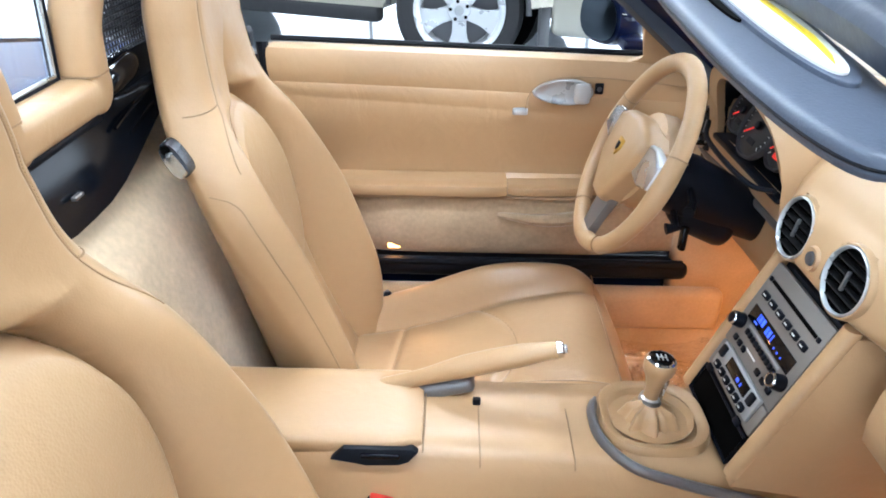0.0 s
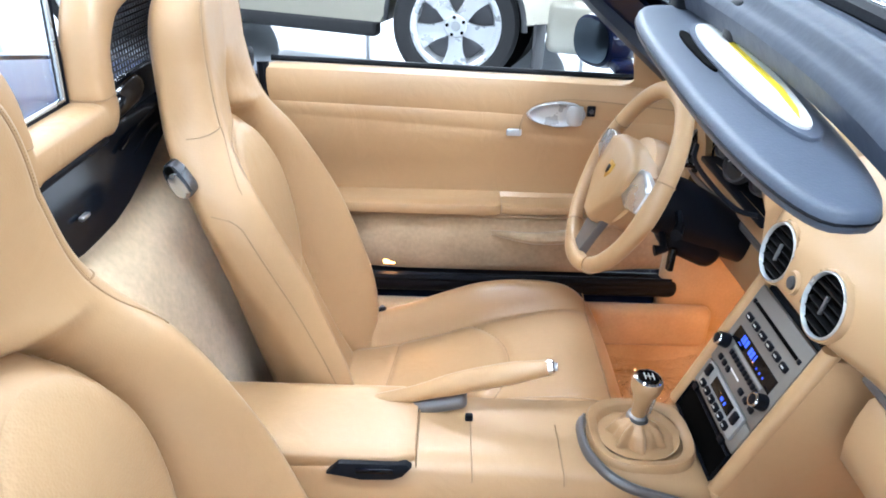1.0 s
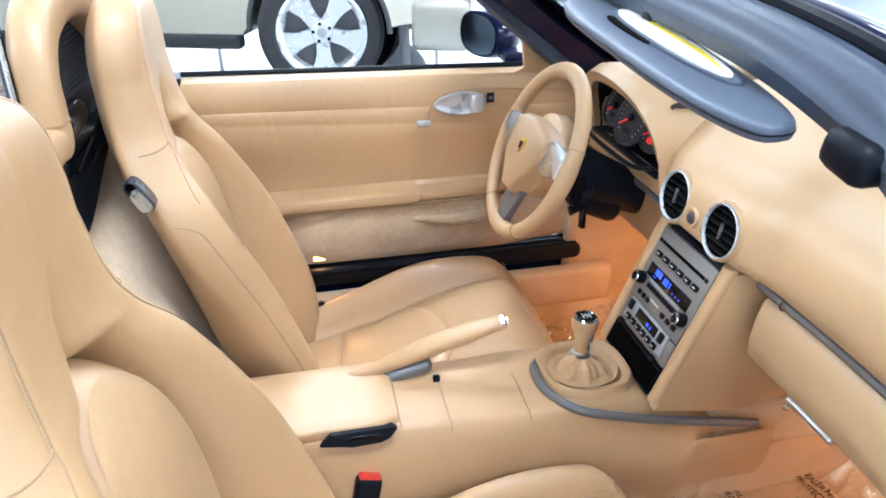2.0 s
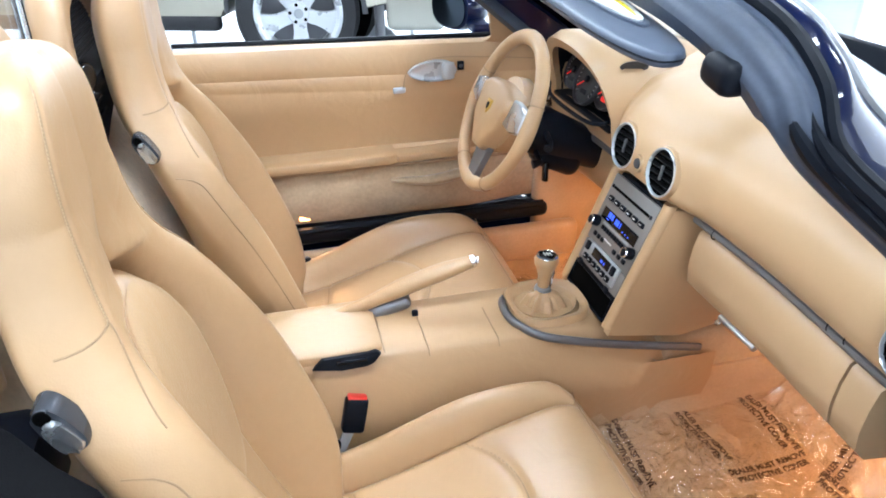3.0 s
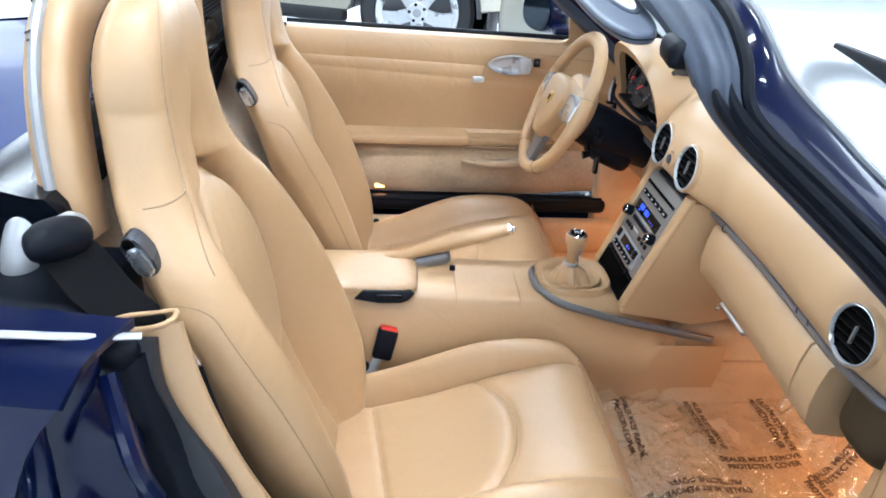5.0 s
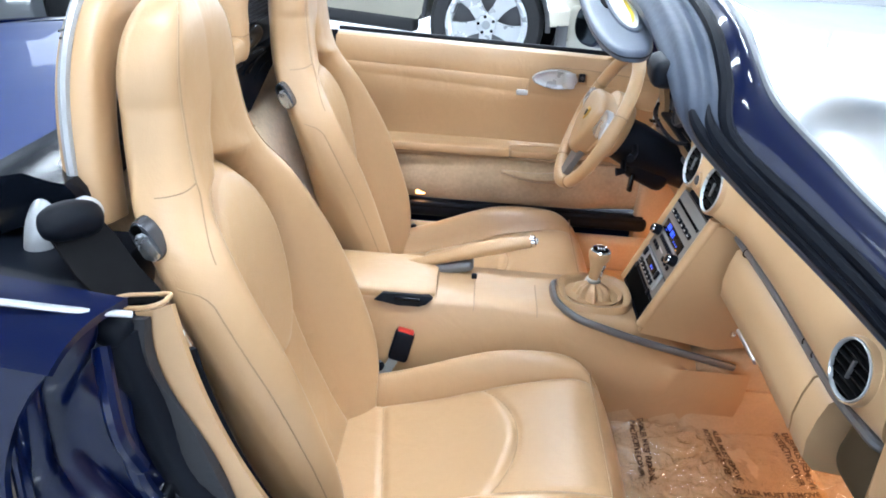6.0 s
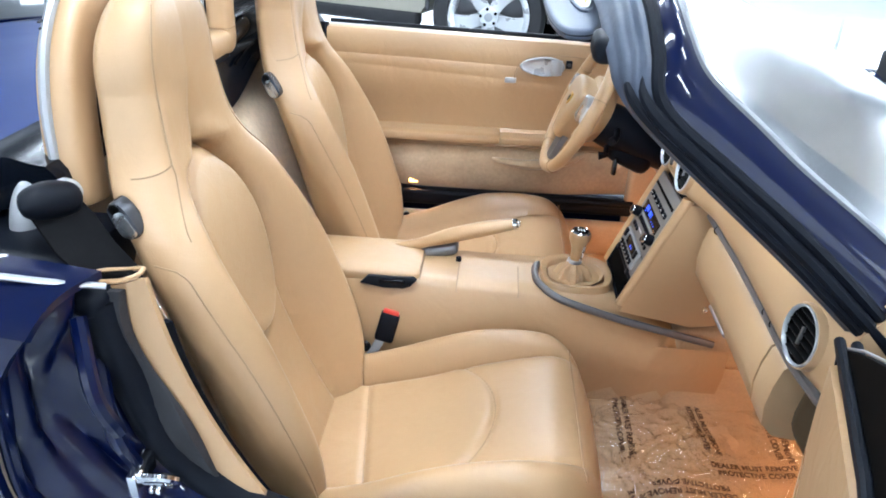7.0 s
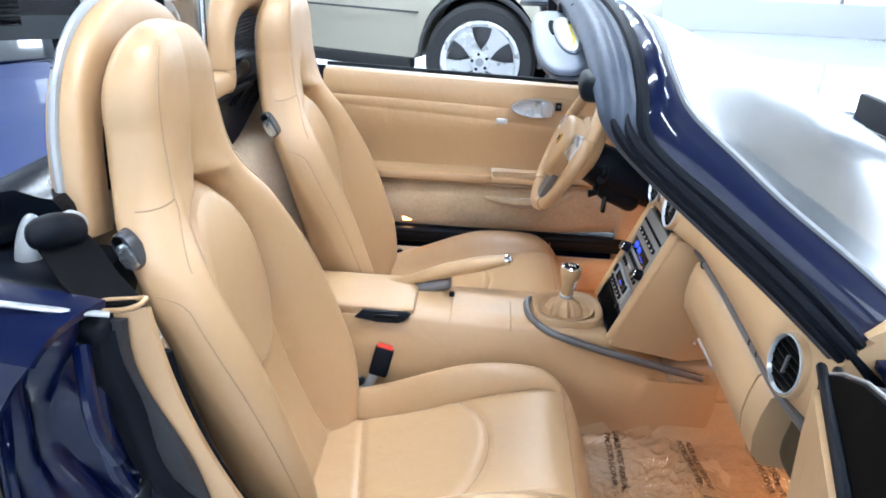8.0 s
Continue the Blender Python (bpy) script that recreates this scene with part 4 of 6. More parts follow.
# ---- steering wheel ----
sw = thing("steering_wheel", "tan leather three-spoke steering wheel with silver spoke inserts", "steering wheel")
SW = basis((0.445, 0.37, 0.768), (0, -1, 0), (math.sin(radians(24)), 0, math.cos(radians(24))))
R = 0.184
ringpts = [(R * math.cos(2 * math.pi * k / 72), R * math.sin(2 * math.pi * k / 72), 0) for k in range(72)]
bm = tube(ringpts, [0.0165 + 0.0022 * math.cos(4 * math.pi * k / 72) ** 8 for k in range(72)], 14, closed=True)
bmesh.ops.transform(bm, matrix=SW, verts=bm.verts)
rim_p = part("rim", bm, "leather", sw, "tan leather rim")
for a in (20, 160, 238, 302):
    ca, sa = math.cos(radians(a)), math.sin(radians(a))
    bm = tube([((R + 0.0178 * math.cos(q)) * ca, (R + 0.0178 * math.cos(q)) * sa, 0.0178 * math.sin(q)) for q in (2 * math.pi * k / 16 for k in range(16))], 0.0012, 4, closed=True)
    bmesh.ops.transform(bm, matrix=SW, verts=bm.verts)
    part("rim_seam", bm, "seam", rim_p)
hubo = [(-0.098, 0.048), (-0.06, 0.066), (0, 0.072), (0.06, 0.066), (0.098, 0.048), (0.096, 0.012), (0.075, -0.03), (0.045, -0.078), (0.025, -0.098), (-0.025, -0.098), (-0.045, -0.078), (-0.075, -0.03), (-0.096, 0.012)]
part("airbag_cover", plate(hubo, 0.05, 0.014, SW @ pose(0, 0, 0.008)), "leather", sw, "tan leather airbag cover", angle=60)
crest = part("crest", plate([(-0.013, 0.016), (0.013, 0.016), (0.013, -0.002), (0.0, -0.018), (-0.013, -0.002)], 0.004, 0.001, SW @ pose(0, 0.004, 0.0345)), "crest", sw, "plain gold shield badge")
part("crest_centre", plate([(-0.006, 0.008), (0.006, 0.008), (0.006, -0.002), (0.0, -0.009), (-0.006, -0.002)], 0.003, 0.0005, SW @ pose(0, 0.004, 0.037)), "black", crest)
for sg in (-1, 1):
    sp = plate([(0.080 * sg, 0.052), (0.125 * sg, 0.050), (0.175 * sg, 0.040), (0.175 * sg, -0.004), (0.125 * sg, -0.018), (0.078 * sg, -0.012)][::sg], 0.022, 0.007, SW @ pose(0, 0, 0.010))
    part("spoke", sp, "silver", sw, "satin silver upper spoke")
part("lower_spoke", plate([(-0.040, -0.085), (0.040, -0.085), (0.030, -0.13), (0.026, -0.178), (-0.026, -0.178), (-0.030, -0.13)], 0.016, 0.004, SW @ pose(0, 0, -0.002)), "grey_trim", sw, "dark grey lower spoke")
part("wheel_back", lathe([(0.03, -0.085), (0.075, -0.07), (0.095, -0.04), (0.09, -0.01), (0.05, 0.0)], 36, SW), "leather", sw, "tan leather hub back", angle=60)
column = thing("steering_column", "black plastic steering column shroud with stalks", "steering column")
part("shroud", lathe([(0.045, -0.30), (0.056, -0.20), (0.062, -0.12), (0.058, -0.075), (0.03, -0.07)], 28, SW @ pose(0, -0.012, 0)), "black", column)
part("lower_shroud", slab((0.100, 0.085, 0.13), 0.028, 3, SW @ pose(-0.005, -0.050, -0.19)), "black", column, "black lower shroud")
part("tilt_lever", slab((0.02, 0.05, 0.012), 0.004, 2, SW @ pose(0.045, -0.095, -0.16, 20, 0, 10)), "black_gloss", column, "black column tilt lever")
part("ignition_key", slab((0.022, 0.006, 0.034), 0.003, 2, face(0.655, 0.60, 0.71, 5)), "black_gloss", column, "black key in the ignition")
for sg, ln in ((1, 0.135), (-1, 0.135), (1, 0.10)):
    dz = 0.0 if ln > 0.12 else -0.055
    part("stalk", tube([SW @ Vector((sg * 0.05, dz, -0.11)), SW @ Vector((sg * 0.10, dz - 0.01, -0.105)), SW @ Vector((sg * ln, dz - 0.02, -0.09))], [0.007, 0.008, 0.011], 10), "black", column, "black control stalk")
part("ignition_bezel", drum(0.018, 0.018, 0.02, 24, 0.003, face(0.672, 0.60, 0.71, 5)), "black", column)
for k, (yy, zz) in enumerate(((0.46, 0.27), (0.37, 0.28), (0.27, 0.25))):
    part("pedal", slab((0.014, 0.055, 0.085), 0.005, 2, pose(1.05, yy, zz, 0, -25, 0)), "black", tub, "black pedal")


# ---- centre stack ----
stack = thing("centre_stack", "tan centre stack with a grey radio and climate panel", "console")
BOT, TOP = Vector((0.536, 0, 0.442)), Vector((0.636, 0, 0.700))
UPV = (TOP - BOT).normalized()
LEN = (TOP - BOT).length
ST = basis(BOT, (0, -1, 0), UPV)  # x to the passenger, y up the slope, z rearward


def cheek(sgn):
    rws = []
    for i in range(15):
        s = i / 14
        base = ST @ Vector((0, s * (LEN + 0.01), 0))
        ring = []
        for k in range(12):
            a = 2 * math.pi * k / 12
            ring.append(base + Vector((0.014 * math.cos(a), sgn * 0.108 + sgn * 0.014 * math.sin(a), 0.004)))
        rws.append(ring)
    return rings(rws)


for sgn in (-1, 1):
    part("edge_roll", cheek(sgn), "leather", stack, "padded tan edge")
    side = [(0.530, 0.43), (0.640, 0.705), (0.78, 0.69), (0.86, 0.50), (0.86, 0.43), (0.70, 0.40)]
    part("side_panel", plate(side, 0.02, 0.003, basis((0, sgn * 0.112, 0), (1, 0, 0), (0, 0, 1))), "leather", stack, "tan leather side panel")
part("core", slab((0.20, LEN, 0.10), 0.004, 2, ST @ pose(0, LEN / 2, -0.056)), "black", stack)

radio = thing("radio", "warm grey car radio with a lit blue display", "radio")


def on(sx, sy, size, mat, parent, label="", lift=0.0, name="button", bev=0.002):
    return part(name, slab(size, bev, 2, ST @ pose(sx, sy, lift + size[2] / 2)), mat, parent, label)


fascia = on(0, 0.194, (0.190, 0.158, 0.010), "radio", radio, "grey fascia", 0.0, "fascia", 0.004)
on(0, 0.245, (0.150, 0.006, 0.003), "hole", radio, "disc slot", 0.0095, "disc_slot", 0.001)
for k in range(6):
    on(-0.066 + k * 0.0265, 0.221, (0.019, 0.011, 0.006), "black", radio, "", 0.009)
    on(-0.066 + k * 0.0265, 0.221, (0.008, 0.002, 0.001), "white_mark", radio, "", 0.0148, "button_mark", 0)
for sx in (-0.082, 0.082):
    on(sx, 0.245, (0.008, 0.008, 0.004), "black", radio, "", 0.009, "side_button")
screen = on(0, 0.186, (0.150, 0.026, 0.002), "black_gloss", radio, "dark display window", 0.0095, "display", 0.0005)
for k, (sx, w, h, sy) in enumerate(((-0.047, 0.003, 0.012, 0.190), (-0.040, 0.007, 0.012, 0.190), (-0.030, 0.007, 0.012, 0.190), (-0.013, 0.007, 0.012, 0.188), (-0.004, 0.007, 0.012, 0.188), (0.006, 0.003, 0.012, 0.188),
                                    (-0.046, 0.010, 0.002, 0.179), (0.022, 0.003, 0.003, 0.181), (0.034, 0.003, 0.003, 0.181), (0.046, 0.003, 0.003, 0.181))):
    on(sx, sy, (w, h, 0.0008), "glow_blue", screen, "", 0.0118, "display_segment", 0)
for k in range(10):
    on(-0.050 + k * 0.0112, 0.158, (0.009, 0.010, 0.005), "black", radio, "", 0.009)
on(0.0, 0.168, (0.112, 0.005, 0.002), "silver_paint", radio, "", 0.0095, "bright_line", 0.0005)
for sx in (-0.079, 0.079):
    k1 = part("knob", drum(0.0135, 0.0115, 0.020, 28, 0.002, ST @ pose(sx, 0.160, 0.020)), "black", radio, "ribbed black knob with a bright ring")
    part("knob_ring", lathe([(0.0085, 0.031), (0.0105, 0.0315), (0.0117, 0.029)], 28, ST @ pose(sx, 0.160, 0)), "chrome", k1)
for k in range(3):
    on(-0.066 + k * 0.017, 0.135, (0.011, 0.010, 0.005), "black", radio, "", 0.009)
    on(0.026 + k * 0.021, 0.135, (0.013, 0.010, 0.005), "black", radio, "", 0.009)
on(-0.012, 0.140, (0.034, 0.003, 0.001), "white_mark", radio, "", 0.0098, "brand_bar", 0)

climate = thing("climate_control", "grey climate control unit with rocker buttons and a small display", "control panel")
on(0, 0.088, (0.186, 0.052, 0.010), "radio", climate, "grey fascia", 0.0, "fascia", 0.004)
on(0.0, 0.096, (0.150, 0.046, 0.008), "silver_paint", climate, "raised silver surround", 0.008, "surround", 0.006)
on(0.004, 0.104, (0.078, 0.020, 0.002), "black_gloss", climate, "dark climate display", 0.0158, "display", 0.0005)
for sx, w in ((0.010, 0.008), (0.022, 0.004)):
    on(sx, 0.102, (w, 0.006, 0.0006), "glow_blue", climate, "", 0.0178, "display_segment", 0)
for k in range(6):
    on(-0.052 + k * 0.021, 0.083, (0.015, 0.012, 0.006), "black", climate, "", 0.0155)
    on(-0.052 + k * 0.021, 0.083, (0.006, 0.002, 0.001), "white_mark", climate, "", 0.0214, "button_mark", 0)
for sx in (-0.060, 0.060):
    on(sx, 0.106, (0.014, 0.020, 0.006), "black", climate, "", 0.0155, "rocker")
for sx in (-0.072, 0.058):
    on(sx, 0.060, (0.016, 0.013, 0.005), "black", climate, "", 0.009, "seat_button")
pocket = thing("console_pocket", "empty black storage pocket under the climate unit", "tray")
part("pocket", slab((0.180, 0.054, 0.004), 0.002, 2, ST @ pose(0, 0.028, 0.004)), "hole", pocket, "black pocket face")
part("pocket_lip", tube([ST @ Vector(p) for p in ((-0.09, 0.002, 0.008), (0.09, 0.002, 0.008), (0.09, 0.056, 0.008), (-0.09, 0.056, 0.008))], 0.003, 6, closed=True), "black", pocket)

# ---- tunnel console ----
console = thing("centre_console", "tan leather centre console with a lidded box", "console")


def top_z(x):
    return soft(x, [-0.35, -0.20, -0.06, 0.06, 0.20, 0.34, 0.45, 0.56], [0.440, 0.448, 0.455, 0.452, 0.448, 0.446, 0.444, 0.440])


rws = []
for i in range(46):
    x = -0.36 + 1.16 * i / 45
    z = top_z(x) if x < 0.50 else top_z(0.50) - 0.13 * step(x, 0.50, 0.80)
    h = 0.100 + 0.006 * step(x, 0.2, 0.5)
    rws.append([(x, -0.085, 0.14), (x, -0.122, 0.268), (x, -0.122, 0.34), (x, -h + 0.004, z - 0.040), (x, -h + 0.012, z - 0.012), (x, -h + 0.024, z), (x, -0.04, z + 0.003), (x, 0.04, z + 0.003), (x, h - 0.012, z), (x, h, z - 0.012),
                (x, h + 0.010, z - 0.040), (x, 0.122, 0.34), (x, 0.122, 0.268), (x, 0.085, 0.14)])
part("tunnel_cover", rings(rws), "leather", console, "tan leather tunnel cover", angle=50)
# carpet skirts low on the sides
for sgn in (-1, 1):
    rws = []
    for i in range(31):
        x = -0.05 + 1.12 * i / 30
        wave = 0.0025 * math.sin(2.1 * i)
        rws.append([(x, sgn * (0.088 + wave), 0.14), (x, sgn * (0.098 + wave), 0.19), (x, sgn * 0.110, 0.245), (x, sgn * 0.115, 0.272), (x, sgn * 0.112, 0.285), (x, sgn * 0.06, 0.285), (x, sgn * 0.06, 0.14)])
    part("side_carpet", rings(rws), "carpet", console, "tan carpet on the tunnel side")
# lid with latch
rws = []
for i in range(17):
    x = -0.36 + 0.424 * i / 16
    hh = 0.097 - 0.012 * step(x, 0.045, 0.066)
    rws.append([(x, (hh if math.cos(a) > 0 else hh - 0.012) * math.copysign(abs(math.cos(a)) ** 0.35, math.cos(a)), 0.452 + 0.020 * math.copysign(abs(math.sin(a)) ** 0.5, math.sin(a)) - 0.006 * step(x, 0.05, 0.066)) for a in (2 * math.pi * k / 24 for k in range(24))])
lid = part("lid", rings(rws), "leather", console, "padded tan armrest lid")
pts = [(-0.075, -0.010), (-0.055, 0.010), (0.052, 0.010), (0.060, 0.004), (0.046, -0.012), (0.030, -0.018), (-0.02, -0.018)]
latch = part("latch", plate(pts, 0.016, 0.003, basis((0.0, -0.090, 0.452), (1, 0, 0), (0, 0.25, 1))), "black", console, "black recessed latch")
part("latch_lever", slab((0.060, 0.006, 0.008), 0.002, 2, pose(0.002, -0.100, 0.454)), "black_satin", latch)
# flat part in front of the lid: joints and a small pin
for xx in (0.155, 0.300):
    part("joint", tube([(xx, y, top_z(xx) + 0.0035 - (0.012 if abs(y) > 0.095 else 0)) for y in (-0.106, -0.095, -0.06, 0.02)], 0.0012, 4), "seam", console)
part("pin", slab((0.014, 0.010, 0.014), 0.003, 2, pose(0.152, 0.025, 0.458)), "black", console, "small black catch")
part("lid_gap", tube([(0.067, y, 0.460) for y in (-0.095, 0, 0.095)], 0.0014, 4), "seam", console)

# silver-grey band round the gear gaiter and down the side
band_pts = [(0.352, 0.040, 0.458), (0.340, 0.0, 0.458), (0.348, -0.055, 0.453), (0.39, -0.100, 0.443), (0.46, -0.112, 0.425), (0.55, -0.116, 0.402), (0.66, -0.118, 0.378), (0.760, -0.116, 0.354)]
part("console_band", tube(spline(band_pts, 70), [0.003 + 0.005 * step(k, 0, 5) for k in range(70)], 10, squash=1.25), "grey_trim", console, "dark silver trim band")
# raised gaiter surround
rws = []
for k, (g, dz) in enumerate(((1.0, -0.012), (1.0, 0.006), (0.96, 0.012), (0.82, 0.010), (0.78, 0.004))):
    ring = []
    for i in range(36):
        a = 2 * math.pi * i / 36
        ca, sa = math.cos(a), math.sin(a)
        ring.append((0.440 + g * 0.088 * math.copysign(abs(ca) ** 0.7, ca), 0.004 + g * 0.084 * math.copysign(abs(sa) ** 0.7, sa), 0.448 + dz))
    rws.append(ring)
part("gaiter_surround", rings(rws, True, False), "leather", console, "raised tan surround", angle=60)

gear = thing("gear_lever", "tan leather gear lever with a chrome-rimmed black shift plate", "gear lever")
random.seed(7)
rws = []
for j in range(26):
    s = j / 25
    ring = []
    for i in range(96):
        a = 2 * math.pi * i / 96
        pleat = math.sin(7 * a + 0.8 * math.sin(3 * a)) + 0.5 * math.sin(13 * a + 2)
        r = 0.053 * (1 - s) ** 1.1 + 0.0145 + 0.0055 * pleat * math.sin(math.pi * min(1, s * 1.05)) * (1 - 0.4 * s)
        ring.append((0.435 + r * math.cos(a) * 1.05, 0.004 + r * math.sin(a), 0.457 - 0.022 * math.sin(math.pi * min(1, s * 1.5)) + 0.026 * s ** 1.8 + 0.003 * pleat * math.sin(math.pi * s)))
    rws.append(ring)
part("gaiter", rings(rws, True, False), "leather", gear, "creased tan leather gaiter", angle=80)
GL = pose(0.436, 0.015, 0.485, 0, 4, 0)
part("grip", lathe([(0.010, -0.02), (0.0125, 0.0), (0.0135, 0.025), (0.018, 0.042), (0.0245, 0.055), (0.0262, 0.068), (0.024, 0.076), (0.0, 0.078)], 32, GL), "leather", gear, "tan leather grip", angle=60)
part("grip_inlay", slab((0.006, 0.012, 0.052), 0.002, 2, GL @ pose(0.013, -0.006, 0.018, 0, 6, 0)), "silver", gear, "silver inlay")
part("collar", lathe([(0.017, -0.014), (0.019, -0.008), (0.017, 0.0), (0.012, 0.002)], 28, GL), "silver", gear, "satin silver collar")
part("knob_ring", lathe([(0.0175, 0.075), (0.0205, 0.0795), (0.0235, 0.077), (0.0245, 0.073)], 36, GL), "chrome", gear, "chrome ring")
kp = part("shift_plate", drum(0.0180, 0.0170, 0.004, 32, 0.001, GL @ pose(0, 0, 0.0785)), "black_gloss", gear, "black shift pattern plate")
for sx in (-0.007, 0.0, 0.007):
    part("shift_line", slab((0.0014, 0.016, 0.0006), 0, at=GL @ pose(sx, 0, 0.0808)), "white_mark", kp)
part("shift_line", slab((0.014, 0.0014, 0.0006), 0, at=GL @ pose(0, 0, 0.0809)), "white_mark", kp)

brake = thing("handbrake", "tan leather handbrake lever with a chrome button", "handbrake")
hb = spline([(-0.03, 0.058, 0.452), (0.05, 0.056, 0.478), (0.14, 0.052, 0.512), (0.22, 0.047, 0.538), (0.283, 0.042, 0.556)], 24)
part("lever", tube(hb, [0.014 + 0.0055 * step(k / 23, 0.25, 0.50) - 0.0055 * step(k / 23, 0.7, 1) for k in range(24)], 14), "leather", brake, "tan leather grip")
d = (hb[-1] - hb[-3]).normalized()
part("end_cap", tube([hb[-1] - d * 0.002, hb[-1] + d * 0.006, hb[-1] + d * 0.009], [0.0145, 0.014, 0.010], 18), "chrome", brake, "chrome end ring")
part("button", tube([hb[-1] + d * 0.006, hb[-1] + d * 0.014], 0.007, 14), "silver", brake, "silver push button")
part("boot", slab((0.12, 0.05, 0.03), 0.012, 3, pose(0.09, 0.062, 0.462, 0, -14, 0)), "grey_trim", brake, "grey base of the lever")


# ---- seats ----
ZS = [0.20, 0.25, 0.34, 0.42, 0.50, 0.60, 0.66, 0.74, 0.80, 0.86, 0.92, 1.00]
WS = [0.203, 0.214, 0.229, 0.236, 0.239, 0.242, 0.243, 0.239, 0.224, 0.193, 0.163, 0.146]
TC = [0.075, 0.062, 0.044, 0.032, 0.025, 0.024, 0.026, 0.032, 0.034, 0.038, 0.056, 0.072]
TB = [0.045, 0.071, 0.118, 0.142, 0.145, 0.130, 0.113, 0.084, 0.068, 0.050, 0.026, 0.004]
RIDGE = [0.185, 0.195, 0.210, 0.218, 0.220, 0.216, 0.210, 0.198, 0.182, 0.154, 0.130, 0.11]
BX = [-0.166, -0.178, -0.200, -0.219, -0.239, -0.263, -0.278, -0.302, -0.324, -0.350, -0.364, -0.369]
EDGE = [0.12, 0.12, 0.112, 0.085, 0.067, 0.045, 0.028, 0.018, 0.010, 0.0, 0.0, 0.0]
OV_Z, OV_H, OV_W = 0.690, 0.190, 0.128
TOP_Z = 1.146


def crown(z, full, p):
    """The headrest closes in a round arch above z = 1."""
    return full * max(0.0, 1 - max(0.0, (z - 1.0) / (TOP_Z - 1.0)) ** p) ** (1 / p)


def back_x(z):
    return soft(z, ZS, BX) + 0.022 * max(0.0, (z - 1.02) / 0.126) ** 2


def back_w(z):
    return soft(z, ZS, WS) if z < 1.0 else crown(z, WS[-1], 2.3)


def bolster(a, a0):
    """A padded roll that starts with a crease at a0 and peaks near the edge."""
    if a <= a0:
        return 0.0
    q = (a - a0) / (0.86 - a0)
    return math.sin(math.pi / 2 * min(q, 1)) ** 0.8


def back_front(u, z):
    """A point on the front of the backrest; u runs -1..1 across it."""
    w = back_w(z)
    a, y = abs(u), abs(u) * w
    lower = 1 - step(z, 0.84, 0.94)
    # inner crease of the side roll: straight below, round the oval panel above
    inner = OV_W * math.sqrt(max(0.0, 1 - (max(0.0, z - OV_Z) / OV_H) ** 2)) if z < OV_Z + OV_H else 0.0
    ridge = soft(z, ZS, RIDGE)
    q = min(1.0, max(0.0, (y - inner) / max(0.02, ridge - inner)))
    roll = math.sin(math.pi / 2 * q) ** 0.85
    t = (soft(z, ZS, TC) if z < 1.0 else crown(z, TC[-1], 2.6)) + soft(z, ZS, TB) * roll
    t -= 0.010 * math.exp(-((y - inner) / 0.006) ** 2) * step(z, 0.22, 0.30) * lower
    # padded oval panel with a sharp rim
    e = math.sqrt(((z - OV_Z) / OV_H) ** 2 + (y / OV_W) ** 2)
    t += 0.023 * (1 - step(e, 0.82, 1.0)) - 0.013 * math.exp(-((e - 1) / 0.030) ** 2) * (1 if z < OV_Z else 1.2)
    # sewn seam round the headrest's front face
    t -= 0.0025 * math.exp(-((a - 0.76) / 0.022) ** 2) * step(z, 0.88, 0.90)
    # the headrest's lower lip over the top of the oval
    t += 0.004 * math.exp(-((e - 1.13) / 0.10) ** 2) * step(z, OV_Z + 0.09, OV_Z + 0.16)
    rim = (1 - a ** 8) ** (1 / 2.4) if a < 1 else 0
    return Vector((back_x(z) + t * (0.06 + 0.94 * rim) + soft(z, ZS, EDGE) * a ** 10 * (1 - rim), u * w, z))


